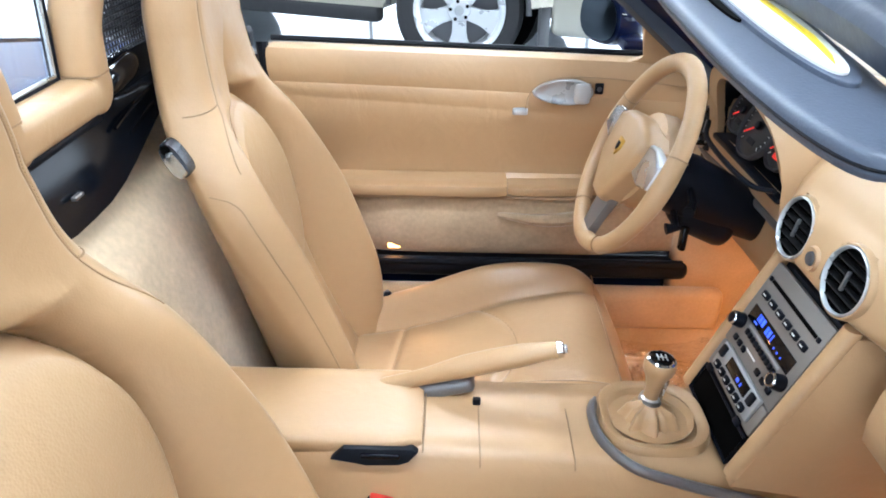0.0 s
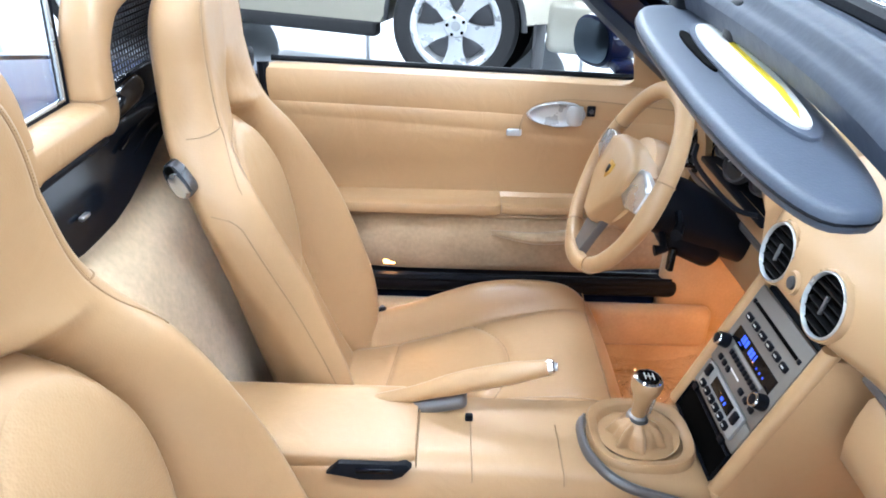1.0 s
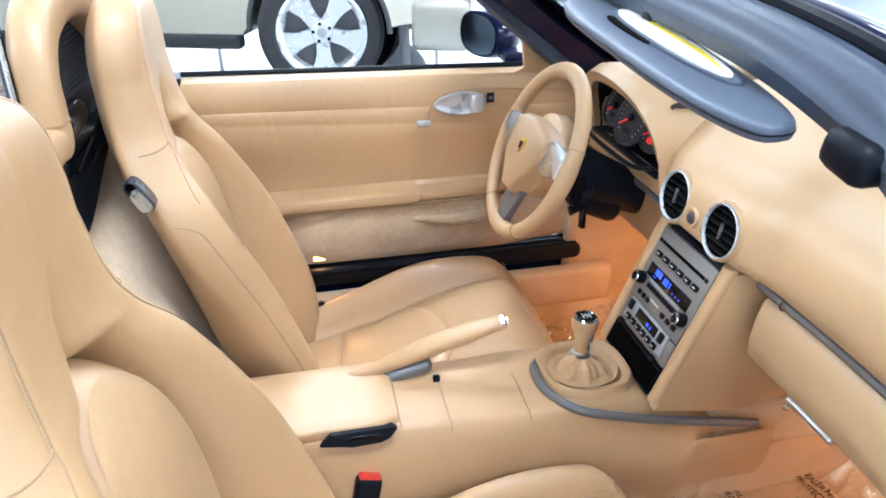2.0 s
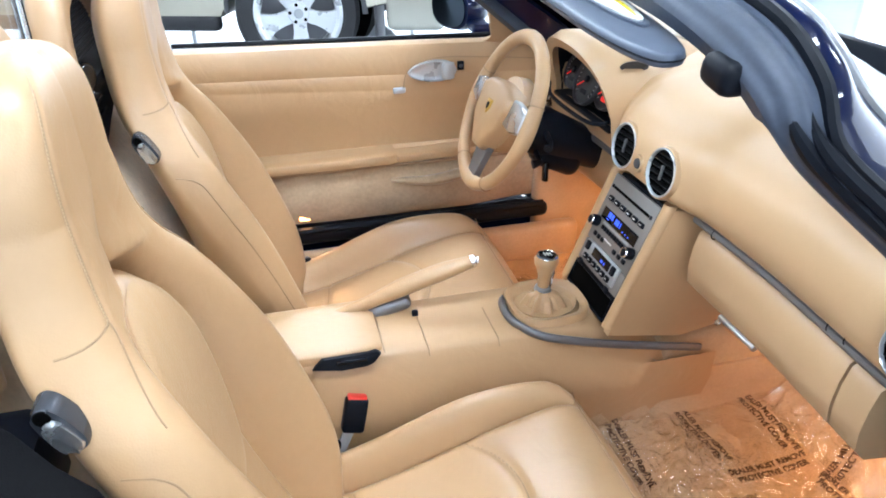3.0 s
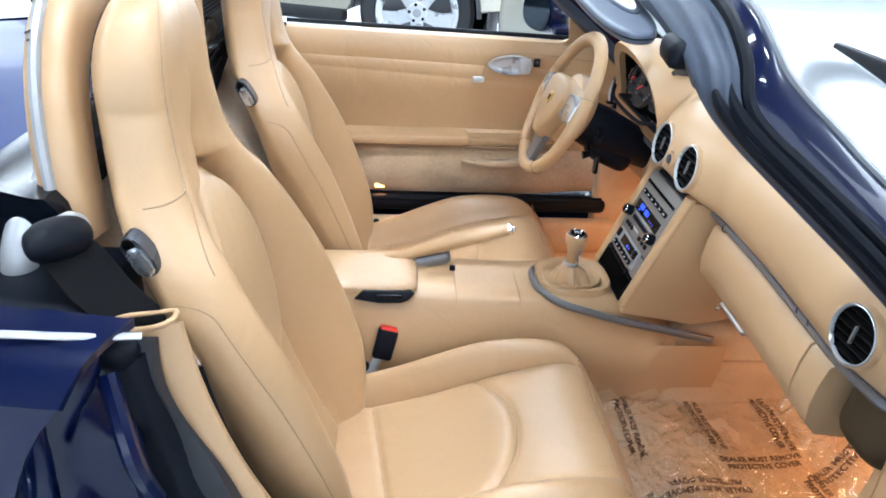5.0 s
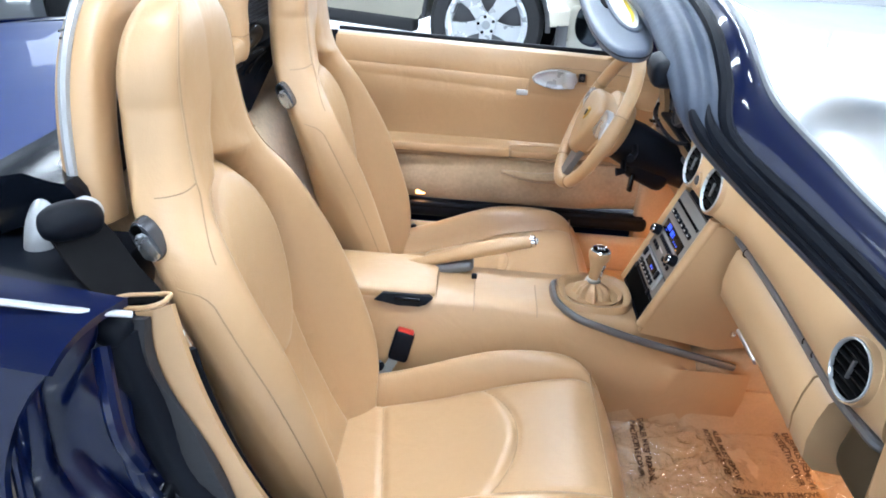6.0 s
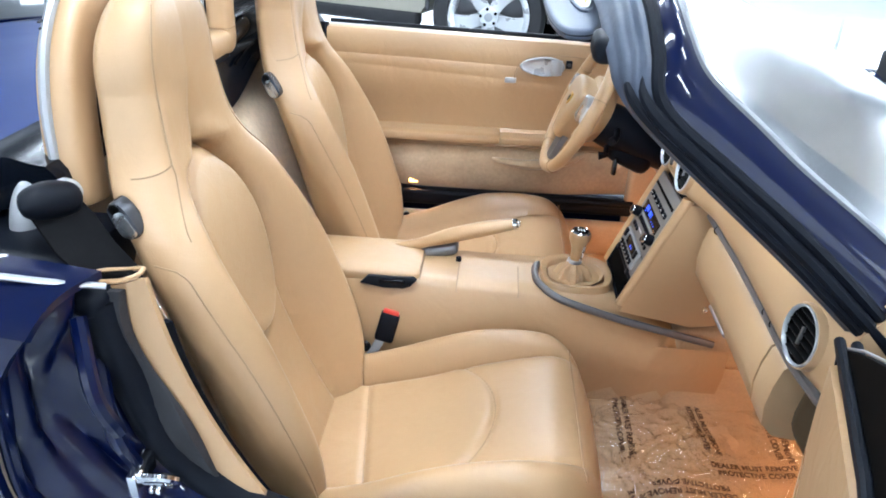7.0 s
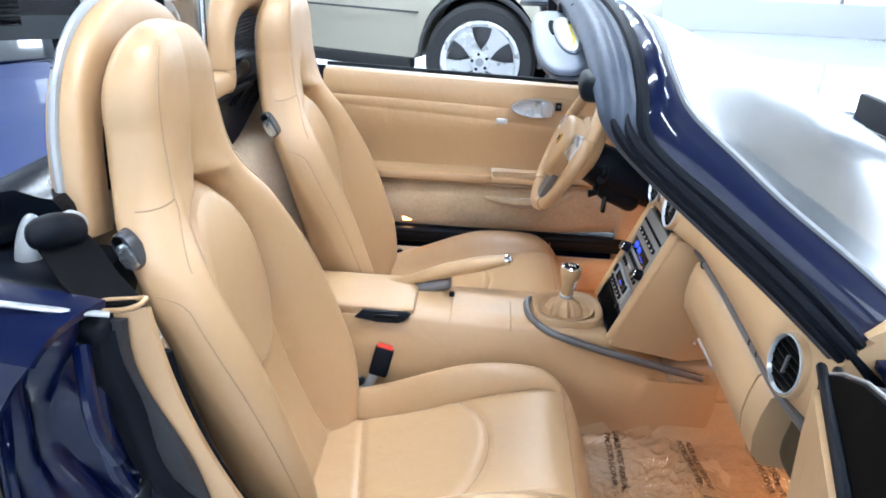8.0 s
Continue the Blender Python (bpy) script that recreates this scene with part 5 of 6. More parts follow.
def seat(sgn, label):
    t = thing("car_seat", label, "car seat", "the two seats")
    rws = []
    nz = 180
    us = [math.sin(math.pi / 2 * (-1 + 2 * k / 104)) for k in range(105)]
    for i in range(nz):
        s = i / (nz - 1)
        z = 0.20 + (TOP_Z - 0.2005) * (1 - (1 - s) ** 1.55)
        ring = [back_front(u, z) for u in us]
        thin = crown(z, 0.030, 2.4)
        ring += [Vector((back_x(z) - thin * (1 - u ** 4) + soft(z, ZS, EDGE) * u ** 10, u * back_w(z) * 0.985, z)) for u in us[::-8][1:-1]]
        rws.append(ring)
    backrest = part("backrest", rings(rws), "leather", t, "tan leather backrest with built-in headrest", angle=70)
    # oval centre panel lying on the backrest
    rws = []
    for i in range(15):
        r = i / 14 * 0.87
        ring = []
        for k in range(60):
            a = 2 * math.pi * k / 60
            z = OV_Z + r * OV_H * math.sin(a)
            ring.append(back_front(r * OV_W * math.cos(a) / back_w(z), z) + Vector((0.0012 + 0.0014 * (1 - r ** 6), 0, 0)))
        rws.append(ring)
    part("centre_panel", rings(rws, True, False), "leather_insert", backrest, "paler oval centre panel", angle=80)

    def on_back(u, z, lift=-0.0002):
        return back_front(u, z) + Vector((lift, 0, 0))
    for sg in (-1, 1):
        top = [on_back(sg * 0.76, z, 0.0004) for z in np.linspace(0.897, 1.118, 60)]
        part("back_seam", tube(top, 0.0013, 5), "seam", backrest)
        part("stitching", merge(*[tube([p + Vector((0.0006, sg * 0.0035, 0)), p.lerp(n, 0.62) + Vector((0.0006, sg * 0.0035, 0))], 0.0008, 4) for p, n in zip(top, top[1:])]), "thread", backrest, "pale double stitching beside the seam")
        part("back_seam", tube([on_back(sg * (0.76 + 0.23 * k / 16), 0.897 - 0.010 * k / 16, 0.0003) for k in range(17)], 0.0013, 5), "seam", backrest)
        part("back_seam", tube([on_back(sg * (0.76 + 0.12 * step(z, 0.89, 0.80)), z, 0.0003) for z in np.linspace(0.80, 0.895, 14)], 0.0012, 5), "seam", backrest)
        part("piping", tube([on_back(sg * (0.965 + 0.034 * max(0, (z - 0.745) / 0.03) ** 2 if z > 0.745 else 0.965), z, 0.0004) for z in np.linspace(0.30, 0.775, 60)], 0.0012, 6), "seam", backrest, "thin seam along the side roll")
    # cushion: its flat middle lies a little towards the tunnel
    LIM, YC = (0.150, 0.186), -0.018 * sgn

    def fx(x):
        """The driver's cushion reaches a little further forward."""
        return x + (0.04 * step(x, 0.18, 0.457) if sgn > 0 else 0.0)

    def cross_x(y):
        return -0.045 + 0.045 * (0.186 + y * sgn) / 0.336

    def cushion(x, y):
        a = abs(y) / 0.252
        lim = LIM[y * sgn < 0]
        ab = 0.62 * abs(y) / lim if abs(y) < lim else 0.62 + 0.38 * (abs(y) - lim) / (0.252 - lim)
        zc = soft(x, [-0.14, -0.03, 0.10, 0.22, 0.34, 0.46], [0.235, 0.252, 0.292, 0.338, 0.372, 0.382])
        b = soft(x, [-0.14, 0.0, 0.12, 0.24, 0.36, 0.46], [0.06, 0.075, 0.088, 0.077, 0.042, 0.006])
        z = zc + b * bolster(ab, 0.62)
        z -= 0.014 * math.exp(-((ab - 0.62) / 0.022) ** 2) * (1 - step(x, 0.36, 0.42))
        e = math.sqrt((max(0.0, x) / 0.245) ** 2 + ((y - YC) / 0.228) ** 2)
        mid = 1 - step(abs(y) / lim, 0.88, 1.0)
        z += mid * (0.006 * (1 - step(e, 0.90, 1.0)) - 0.006 * math.exp(-((e - 1) / 0.022) ** 2) - 0.007 * math.exp(-((x - cross_x(y)) / 0.007) ** 2))
        z += 0.003 * math.sin(30 * x + 11 * y) * math.exp(-((x - 0.12) / 0.2) ** 2) * 0.3
        rim = (1 - a ** 9) ** 0.4 if a < 1 else 0
        nose = 1.0
        if x > 0.33:
            q = (x - 0.33) / 0.128
            nose = max(0.0, 1 - q ** 3.2) ** 0.42
        return 0.17 + (z - 0.17) * (0.45 + 0.55 * rim) * (0.25 + 0.75 * nose)
    rws = []
    for i in range(150):
        s = i / 149
        x = -0.14 + 0.597 * (1 - (1 - s) ** 1.4)
        us = [0.252 * math.sin(math.pi / 2 * (-1 + 2 * k / 72)) for k in range(73)]
        trim = 1 - 0.07 * step(x, 0.36, 0.457)
        ring = [(fx(x) - 0.02 * (abs(y) / 0.252) ** 3 * step(x, 0.30, 0.45), y * trim, cushion(x, y)) for y in us]
        ring += [(fx(x), y * 0.9, 0.16) for y in us[::-9][1:-1]]
        rws.append(ring)
    cush = part("cushion", rings(rws), "leather", t, "tan leather seat cushion with raised side bolsters", angle=70)
    part("panel_seam", tube([(fx(0.245 * math.cos(a)), YC + 0.228 * math.sin(a), cushion(0.245 * math.cos(a), YC + 0.228 * math.sin(a)) + 0.0002) for a in (radians(-43 + 86 * k / 40) for k in range(41))], 0.0014, 5), "seam", cush, "curved seam round the seat panel")
    part("cross_seam", tube([(cross_x(y), y, cushion(cross_x(y), y) + 0.0002) for y in (YC - 0.15 + 0.30 * k / 20 for k in range(21))], 0.0012, 5), "seam", cush)
    for sg in (-1, 1):
        part("cushion_seam", tube([(fx(x), sg * LIM[sg * sgn < 0], cushion(x, sg * LIM[sg * sgn < 0]) + 0.0006) for x in np.linspace(-0.06, 0.40, 30)], 0.0015, 5), "seam", cush)
    part("cushion_seam", tube([(fx(0.405), y, cushion(0.405, y) + 0.0006) for y in np.linspace(-0.20, 0.20, 24)], 0.0015, 5), "seam", cush)
    # recline lever on the side that faces the passenger's door
    LV = basis((-0.322, -0.234 if sgn > 0 else -0.212, 0.841), (0.46, 0, -0.89), (0.89, 0, 0.46))
    def oval(rx, ry, dx=0.0):
        return [(dx + rx * math.copysign(abs(math.cos(a)) ** 0.7, math.cos(a)), (ry * (1 + 0.12 * math.cos(a))) * math.copysign(abs(math.sin(a)) ** 0.75, math.sin(a))) for a in (2 * math.pi * k / 32 for k in range(32))]
    lever = part("recline_lever", plate(oval(0.0315, 0.0142), 0.028, 0.0055, LV), "lever_bezel", t, "dark grey bezel of the backrest release")
    part("lever_handle", plate(oval(0.0225, 0.0108, 0.0060), 0.016, 0.0055, LV @ pose(0, 0, 0.011)), "silver", lever, "bright silver release handle")
    part("lever_recess", plate(oval(0.0072, 0.0075, -0.0215), 0.004, 0.001, LV @ pose(0, 0, 0.0135)), "hole", lever)
    # base, rails
    part("seat_base", slab((0.46, 0.42, 0.05), 0.015, 2, pose(0.10, 0, 0.165)), "black", t, "black seat base")
    for sg in (-1, 1):
        part("rail", slab((0.58, 0.03, 0.03), 0.006, 2, pose(0.06, sg * 0.20, 0.155)), "black", t, "black floor rail")
        part("hinge_cover", drum(0.05, 0.045, 0.03, 28, 0.008, pose(-0.12, sg * 0.235, 0.255, 90, 0, 0)), "black", t, "black backrest hinge cover")
    t.location = (0, 0.362, 0) if sgn > 0 else (0.014, -0.408, 0)
    return t


seat(1, "tan leather driver's sports seat with a silver release lever")
seat(-1, "tan leather passenger's sports seat with a silver release lever")


def belt_buckle(y, sgn, x=-0.005, z=0.335):
    t = thing("belt_buckle", "black seat belt buckle with a red release button", "seat belt buckle", "belt buckles")
    B = pose(x, y, z, 12 * sgn, 14, 0)
    part("housing", slab((0.046, 0.028, 0.075), 0.008, 3, B), "black", t, "black plastic housing")
    part("release_button", slab((0.038, 0.020, 0.012), 0.003, 2, B @ pose(0, 0, 0.036)), "red_mark", t, "red release button")
    part("strap", slab((0.022, 0.006, 0.10), 0.002, 2, B @ pose(-0.015, 0, -0.07, 0, 15, 0)), "silver_paint", t, "steel stalk")
    return t


belt_buckle(-0.124, -1, -0.005, 0.342)
for sgn in (-1, 1):
    st = thing("belt_anchor", "small grey seat belt anchor beside the cushion", "seat belt anchor", "belt anchors")
    part("anchor", slab((0.05, 0.012, 0.022), 0.005, 2, pose(-0.062, 0.37 * sgn + 0.205, 0.300, 0, -35, 20)), "grey_trim", st)
    part("cap", drum(0.012, 0.010, 0.014, 20, 0.003, pose(-0.05, 0.37 * sgn + 0.205, 0.308, 90, 0, 0)), "black", st)


# ---- driver's door, shut ----
door = thing("driver_door", "shut driver's door with tan leather panel and carpeted pocket", "car door")


def belt_z(x):
    return 0.878 - 0.022 * (x + 0.32) / 0.83


def door_row(x):
    b = belt_z(x)
    bow = 0.012 * math.sin(math.pi * (x + 0.33) / 1.0)
    y = 0.715 + bow
    c1, c2 = b - 0.078 - 0.01 * (x + 0.3), b - 0.108 - 0.035 * (x + 0.3)
    return [(x, y + 0.075, b - 0.006), (x, y + 0.03, b + 0.001), (x, y + 0.010, b - 0.004), (x, y, b - 0.020), (x, y - 0.001, c1 + 0.004), (x, y + 0.0004, c1), (x, y - 0.0014, c1 - 0.004), (x, y - 0.002, c2 + 0.004),
            (x, y - 0.0004, c2), (x, y - 0.0015, c2 - 0.004), (x, y + 0.003, 0.70), (x, y + 0.013, 0.65), (x, y + 0.027, 0.60), (x, y + 0.030, 0.565), (x, y + 0.006, 0.54), (x, y + 0.006, 0.50), (x, y + 0.10, 0.50), (x, y + 0.10, b - 0.01)]


part("upper_panel", rings([door_row(-0.325 + 1.02 * i / 40) for i in range(41)]), "leather", door, "tan leather upper panel", angle=40)
rws = []
for i in range(41):
    x = -0.32 + 1.01 * i / 40
    bulge = 0.03 * step(x, -0.25, 0.0) * (1 - step(x, 0.45, 0.65))
    y = 0.722 - bulge
    rws.append([(x, 0.735, 0.535), (x, y + 0.012, 0.525), (x, y, 0.50), (x, y - 0.004, 0.44), (x, y, 0.385), (x, y + 0.012, 0.362), (x, 0.80, 0.355), (x, 0.80, 0.535)])
part("lower_pocket", rings(rws), "door_carpet", door, "mottled tan carpeted lower door pocket", angle=50)
# armrest: lid piece and a slimmer forward grip
for nm, x0, x1, dep, z1, z0 in (("armrest", -0.22, 0.238, 0.058, 0.566, 0.535), ("armrest_grip", 0.241, 0.60, 0.042, 0.555, 0.533)):
    rws = []
    for i in range(25):
        x = x0 + (x1 - x0) * i / 24
        end = min(1, min(i, 24 - i) / 1.2)
        d0 = dep * (0.86 + 0.14 * end) - (0.016 * step(x, 0.42, 0.60) if nm == "armrest_grip" else 0)
        rise = 0.010 * step(x, 0.30, 0.60) if nm == "armrest_grip" else 0.0
        rws.append([(x, 0.726 - d0 * f, z0 + (z1 - z0) * g + rise) for f, g in ((-0.45, 1.05), (0.45, 1.0), (0.82, 0.97), (0.96, 0.86), (1.0, 0.66), (1.0, 0.22), (0.97, 0.05), (0.90, 0.0), (0.2, -0.05), (-0.1, -0.05))])
    part(nm, rings(rws), "leather", door, "padded tan armrest lid" if nm == "armrest" else "slim tan door pull", angle=40)
part("armrest_lip", tube([(x, 0.682, 0.529) for x in np.linspace(-0.21, 0.60, 30)], 0.004, 6), "seam", door, "dark joint under the armrest")
part("pocket_flap", tube(spline([(0.22, 0.690, 0.480), (0.34, 0.682, 0.470), (0.46, 0.690, 0.485), (0.52, 0.70, 0.51)], 20), [0.006 + 0.012 * math.sin(math.pi * k / 19) for k in range(20)], 10), "door_carpet", door, "slack edge of the pocket")
# handle in a silver dish
DH = basis((0.356, 0.7185, 0.785), (1, 0, 0), (0, 0, 1))


def ell(rx, rz, n=32, taper=0.25):
    return [(rx * math.cos(a), rz * math.sin(a) * (1 + taper * math.cos(a))) for a in (2 * math.pi * k / n for k in range(n))]


rws = []
for r, h in ((1.0, 0.0), (1.0, 0.006), (0.97, 0.009), (0.92, 0.0095), (0.87, 0.007), (0.78, 0.003), (0.60, 0.0005), (0.35, -0.001), (0.05, -0.0015)):
    rws.append([DH @ Vector((x * r - 0.006 * (1 - r), z * r - 0.003 * (1 - r), h)) for x, z in ell(0.070, 0.030, 40, 0.16)])
dish = part("handle_dish", rings(rws), "pale_silver", door, "satin silver hollow handle dish", angle=60)
rws = []
for k in range(13):
    f = k / 12
    x, hh = 0.024 + 0.038 * f, 0.018 + 0.007 * math.sin(math.pi * min(1, 0.15 + f * 0.7)) ** 0.7
    rws.append([DH @ Vector((x + 0.006 * (1 - f) * (1 - math.cos(a)) , hh * math.copysign(abs(math.sin(a)) ** 0.8, math.sin(a)), 0.009 + 0.006 * math.sin(math.pi * f) ** 0.5 + 0.004 * math.cos(a))) for a in (2 * math.pi * q / 20 for q in range(20))])
part("handle_lever", rings(rws), "pale_silver", dish, "satin silver door handle", angle=60)
part("mirror_switch", slab((0.020, 0.026, 0.008), 0.003, 2, pose(0.438, 0.713, 0.795, 90, 0, 0)), "black", door, "black mirror switch")
part("switch_knob", drum(0.006, 0.005, 0.008, 14, 0.001, pose(0.438, 0.708, 0.795, 90, 0, 0)), "cladding", door)
part("lock_button", slab((0.036, 0.018, 0.008), 0.004, 2, pose(0.260, 0.714, 0.738, 90, 0, 0)), "pale_silver", door, "small silver lock button")
part("handle_crease", tube(spline([(0.270, 0.712, 0.735), (0.285, 0.711, 0.790), (0.33, 0.710, 0.815), (0.42, 0.711, 0.822), (0.66, 0.716, 0.800)], 30), 0.0015, 5), "seam", door)
part("belt_seal", tube([(x, 0.800, belt_z(x) + 0.002) for x in np.linspace(-0.33, 0.62, 20)], 0.007, 6), "rubber", door, "black window seal")
part("outer_skin", slab((1.02, 0.05, 0.50), 0.02, 2, pose(0.19, 0.835, 0.60)), "blue", door, "dark blue outer skin")
# sail panel at the front of the window
part("sail_panel", plate([(0.535, 0.866), (0.520, 0.955), (0.535, 0.955), (0.70, 0.845), (0.70, 0.83), (0.50, 0.855)], 0.02, 0.004, basis((0, 0.735, 0), (1, 0, 0), (0, 0, 1))), "leather", door, "tan triangular sail panel")
part("tweeter_dot", drum(0.010, 0.010, 0.004, 18, 0.001, pose(0.60, 0.723, 0.885, 90, 0, 0)), "cladding", door)
part("rear_seal", tube(spline([(-0.335, 0.735, 0.885), (-0.332, 0.722, 0.80), (-0.325, 0.716, 0.65), (-0.30, 0.715, 0.45)], 20), 0.014, 8), "rubber", door, "black rubber seal along the rear door edge")
part("lower_seal", tube([(x, 0.686, 0.347) for x in np.linspace(-0.30, 0.70, 20)], 0.012, 8), "rubber", door, "black rubber seal along the sill")
part("courtesy_lamp", slab((0.034, 0.012, 0.018), 0.005, 3, pose(-0.042, 0.700, 0.384)), "glow_warm", door, "lit warm courtesy lamp")
# quarter trim behind the door
quarter = thing("rear_quarter_trim", "tan quarter trim with a black belt guide behind the driver's door", "trim")
part("trim", slab((0.06, 0.10, 0.44), 0.03, 3, pose(-0.385, 0.715, 0.665)), "leather", quarter)
part("belt_guide", slab((0.035, 0.05, 0.05), 0.012, 3, pose(-0.372, 0.725, 0.895)), "black", quarter, "black belt guide")

# door mirror
mir = thing("door_mirror", "dark blue door mirror with oval glass", "mirror")
MM = basis((0.470, 0.965, 0.908), (0.34, -0.94, 0), (0.04, 0.0, 1))
rws = []
for s, g in ((0.0, 1.0), (-0.02, 1.06), (-0.06, 1.0), (-0.10, 0.72), (-0.12, 0.30)):
    rws.append([MM @ Vector((0.098 * g * math.copysign(abs(math.cos(a)) ** 0.8, math.cos(a)), 0.062 * g * math.copysign(abs(math.sin(a)) ** 0.8, math.sin(a)), s)) for a in (2 * math.pi * k / 30 for k in range(30))])
part("housing", rings(rws), "blue", mir, "dark blue housing")
part("glass", plate([(0.088 * math.copysign(abs(math.cos(a)) ** 0.8, math.cos(a)), 0.054 * math.copysign(abs(math.sin(a)) ** 0.8, math.sin(a))) for a in (2 * math.pi * k / 30 for k in range(30))], 0.004, 0, MM @ pose(0, 0, 0.004)), "dark_mirror", mir, "dark tinted mirror glass")
part("foot", slab((0.06, 0.10, 0.03), 0.01, 2, pose(0.535, 0.87, 0.868)), "blue", mir, "dark blue foot")

# ---- passenger's door, wide open ----
pdoor = thing("passenger_door", "wide open passenger's door with tan leather panel and black seal", "car door")


def pd(u, n, z):
    """Along the door from its hinge, n inward from the outer skin."""
    return (-u, n, z)


def front_edge(u, n, z):
    """The panel's front edge slants; further back it runs straight."""
    return pd(u + soft(z, [0.34, 0.42, 0.58, 0.70, 0.80, 0.88], [0.0, 0.003, 0.022, 0.046, 0.030, 0.012]) * max(0, 1 - u / 0.5), n, z)


def belt_z(u):
    return 0.826 + 0.20 * min(u, 0.32) + 0.01 * step(u, 0.3, 0.8)


part("inner_panel", rings([[front_edge(u, 0.075, 0.34), front_edge(u, 0.085, 0.36), front_edge(u, 0.092, 0.45), front_edge(u, 0.104, 0.60), front_edge(u, 0.112, 0.70), front_edge(u, 0.116, 0.76), front_edge(u, 0.116, belt_z(u) - 0.012), front_edge(u, 0.10, belt_z(u) - 0.004), front_edge(u, 0.05, belt_z(u) - 0.004), front_edge(u, 0.05, 0.34)] for u in np.linspace(0.0, 1.02, 36)]),
     "leather", pdoor, "tan leather inner panel", angle=50)
part("outer_skin", rings([[pd(u, 0.05, 0.30), pd(u, 0.052, belt_z(u)), pd(u, 0.02, belt_z(u)), pd(u, -0.015, 0.72), pd(u, -0.02, 0.50), pd(u, 0.0, 0.30)] for u in np.linspace(0.0, 1.04, 24)]), "blue", pdoor, "dark blue outer skin", angle=50)
part("door_pull", slab((0.40, 0.05, 0.045), 0.018, 3, pose(-0.55, 0.118, 0.555)), "leather", pdoor, "padded tan armrest")
part("pocket", slab((0.80, 0.04, 0.13), 0.018, 3, pose(-0.55, 0.100, 0.435)), "carpet", pdoor, "tan carpeted door pocket")
part("panel_seam", tube([pd(0.050 + 0.073 * k / 10, 0.1125, 0.705 - 0.083 * k / 10) for k in range(11)], 0.0012, 5), "seam", pdoor)
part("edge_seal", tube(spline([pd(-0.012, 0.070, 0.34), pd(-0.008, 0.078, 0.50), pd(0.012, 0.090, 0.66), pd(0.015, 0.096, 0.75), pd(-0.004, 0.100, 0.822)], 30), 0.010, 8), "rubber", pdoor, "black rubber edge seal")
for nn, rr in ((0.110, 0.0065), (0.092, 0.0065)):
    part("belt_seal", tube([pd(u, nn, belt_z(u) + 0.005) for u in np.linspace(-0.005, 1.02, 24)], rr, 10), "rubber", pdoor, "black window seal")
part("mirror_sail", plate([(0.0, 0.822), (-0.10, 0.882), (-0.22, 0.945), (-0.36, 1.006), (-0.385, 1.0), (-0.40, 0.88), (-0.20, 0.83)], 0.016, 0.003, basis((0, 0.098, 0), (1, 0, 0), (0, 0, 1))), "hole", pdoor, "black mirror sail panel")
part("sail_edge", tube([pd(u, 0.103, z) for u, z in ((0.0, 0.826), (0.10, 0.886), (0.22, 0.949), (0.36, 1.010))], 0.0018, 8), "silver_paint", pdoor, "bright edge of the sail panel")
part("handle_dish", plate(ell(0.050, 0.030), 0.012, 0.004, basis((-0.195, 0.104, 0.585), (-1, 0, 0), (0, 0, 1))), "pale_silver", pdoor, "satin silver handle dish")
part("lock_switch", slab((0.026, 0.010, 0.017), 0.004, 2, pose(-0.128, 0.109, 0.638, 0, 25, 0)), "black", pdoor, "small dark switch")
pdoor.matrix_basis = pose(0.735, -0.835, 0, 0, 0, 68)

# ---- door opening on the passenger's side ----
opening = thing("door_opening", "black rubber sealed door opening with blue jambs", "door frame")
seal = spline([(0.712, -0.735, 0.742), (0.735, -0.745, 0.70), (0.748, -0.752, 0.65), (0.762, -0.75, 0.56), (0.755, -0.74, 0.45), (0.69, -0.73, 0.365), (0.55, -0.725, 0.345), (0.25, -0.725, 0.342), (0.0, -0.73, 0.365), (-0.14, -0.738, 0.42), (-0.232, -0.745, 0.52),
               (-0.272, -0.75, 0.64), (-0.292, -0.752, 0.785)], 90)
part("door_seal", tube(seal, [0.010 + 0.016 * step(k, 4, 40) for k in range(90)], 10, squash=1.1), "rubber", opening, "thick black rubber door seal")
part("seal_cap", slab((0.05, 0.05, 0.05), 0.018, 3, pose(-0.298, -0.755, 0.788, 0, 20, 0)), "rubber", opening, "black seal end cap")
JA = spline([(-0.308, -0.756, 0.805), (-0.298, -0.758, 0.68), (-0.265, -0.755, 0.55), (-0.18, -0.75, 0.44), (-0.03, -0.745, 0.37)], 25)
JB = spline([(-0.32, -0.80, 0.815), (-0.360, -0.866, 0.775), (-0.385, -0.870, 0.64), (-0.375, -0.870, 0.50), (-0.27, -0.870, 0.345)], 25)


def jamb(u, v):
    a, b = JA[round(u * 24)], JB[round(u * 24)]
    p = a.lerp(b, v)
    hollow = 0.035 * math.sin(math.pi * v) * math.sin(math.pi * min(1, u * 1.3)) + 0.016 * math.sin(3 * math.pi * v) * math.sin(4 * math.pi * u) + 0.006 * math.sin(7 * math.pi * v + 3 * u) * math.sin(math.pi * u)
    return (p.x - hollow, p.y, p.z)


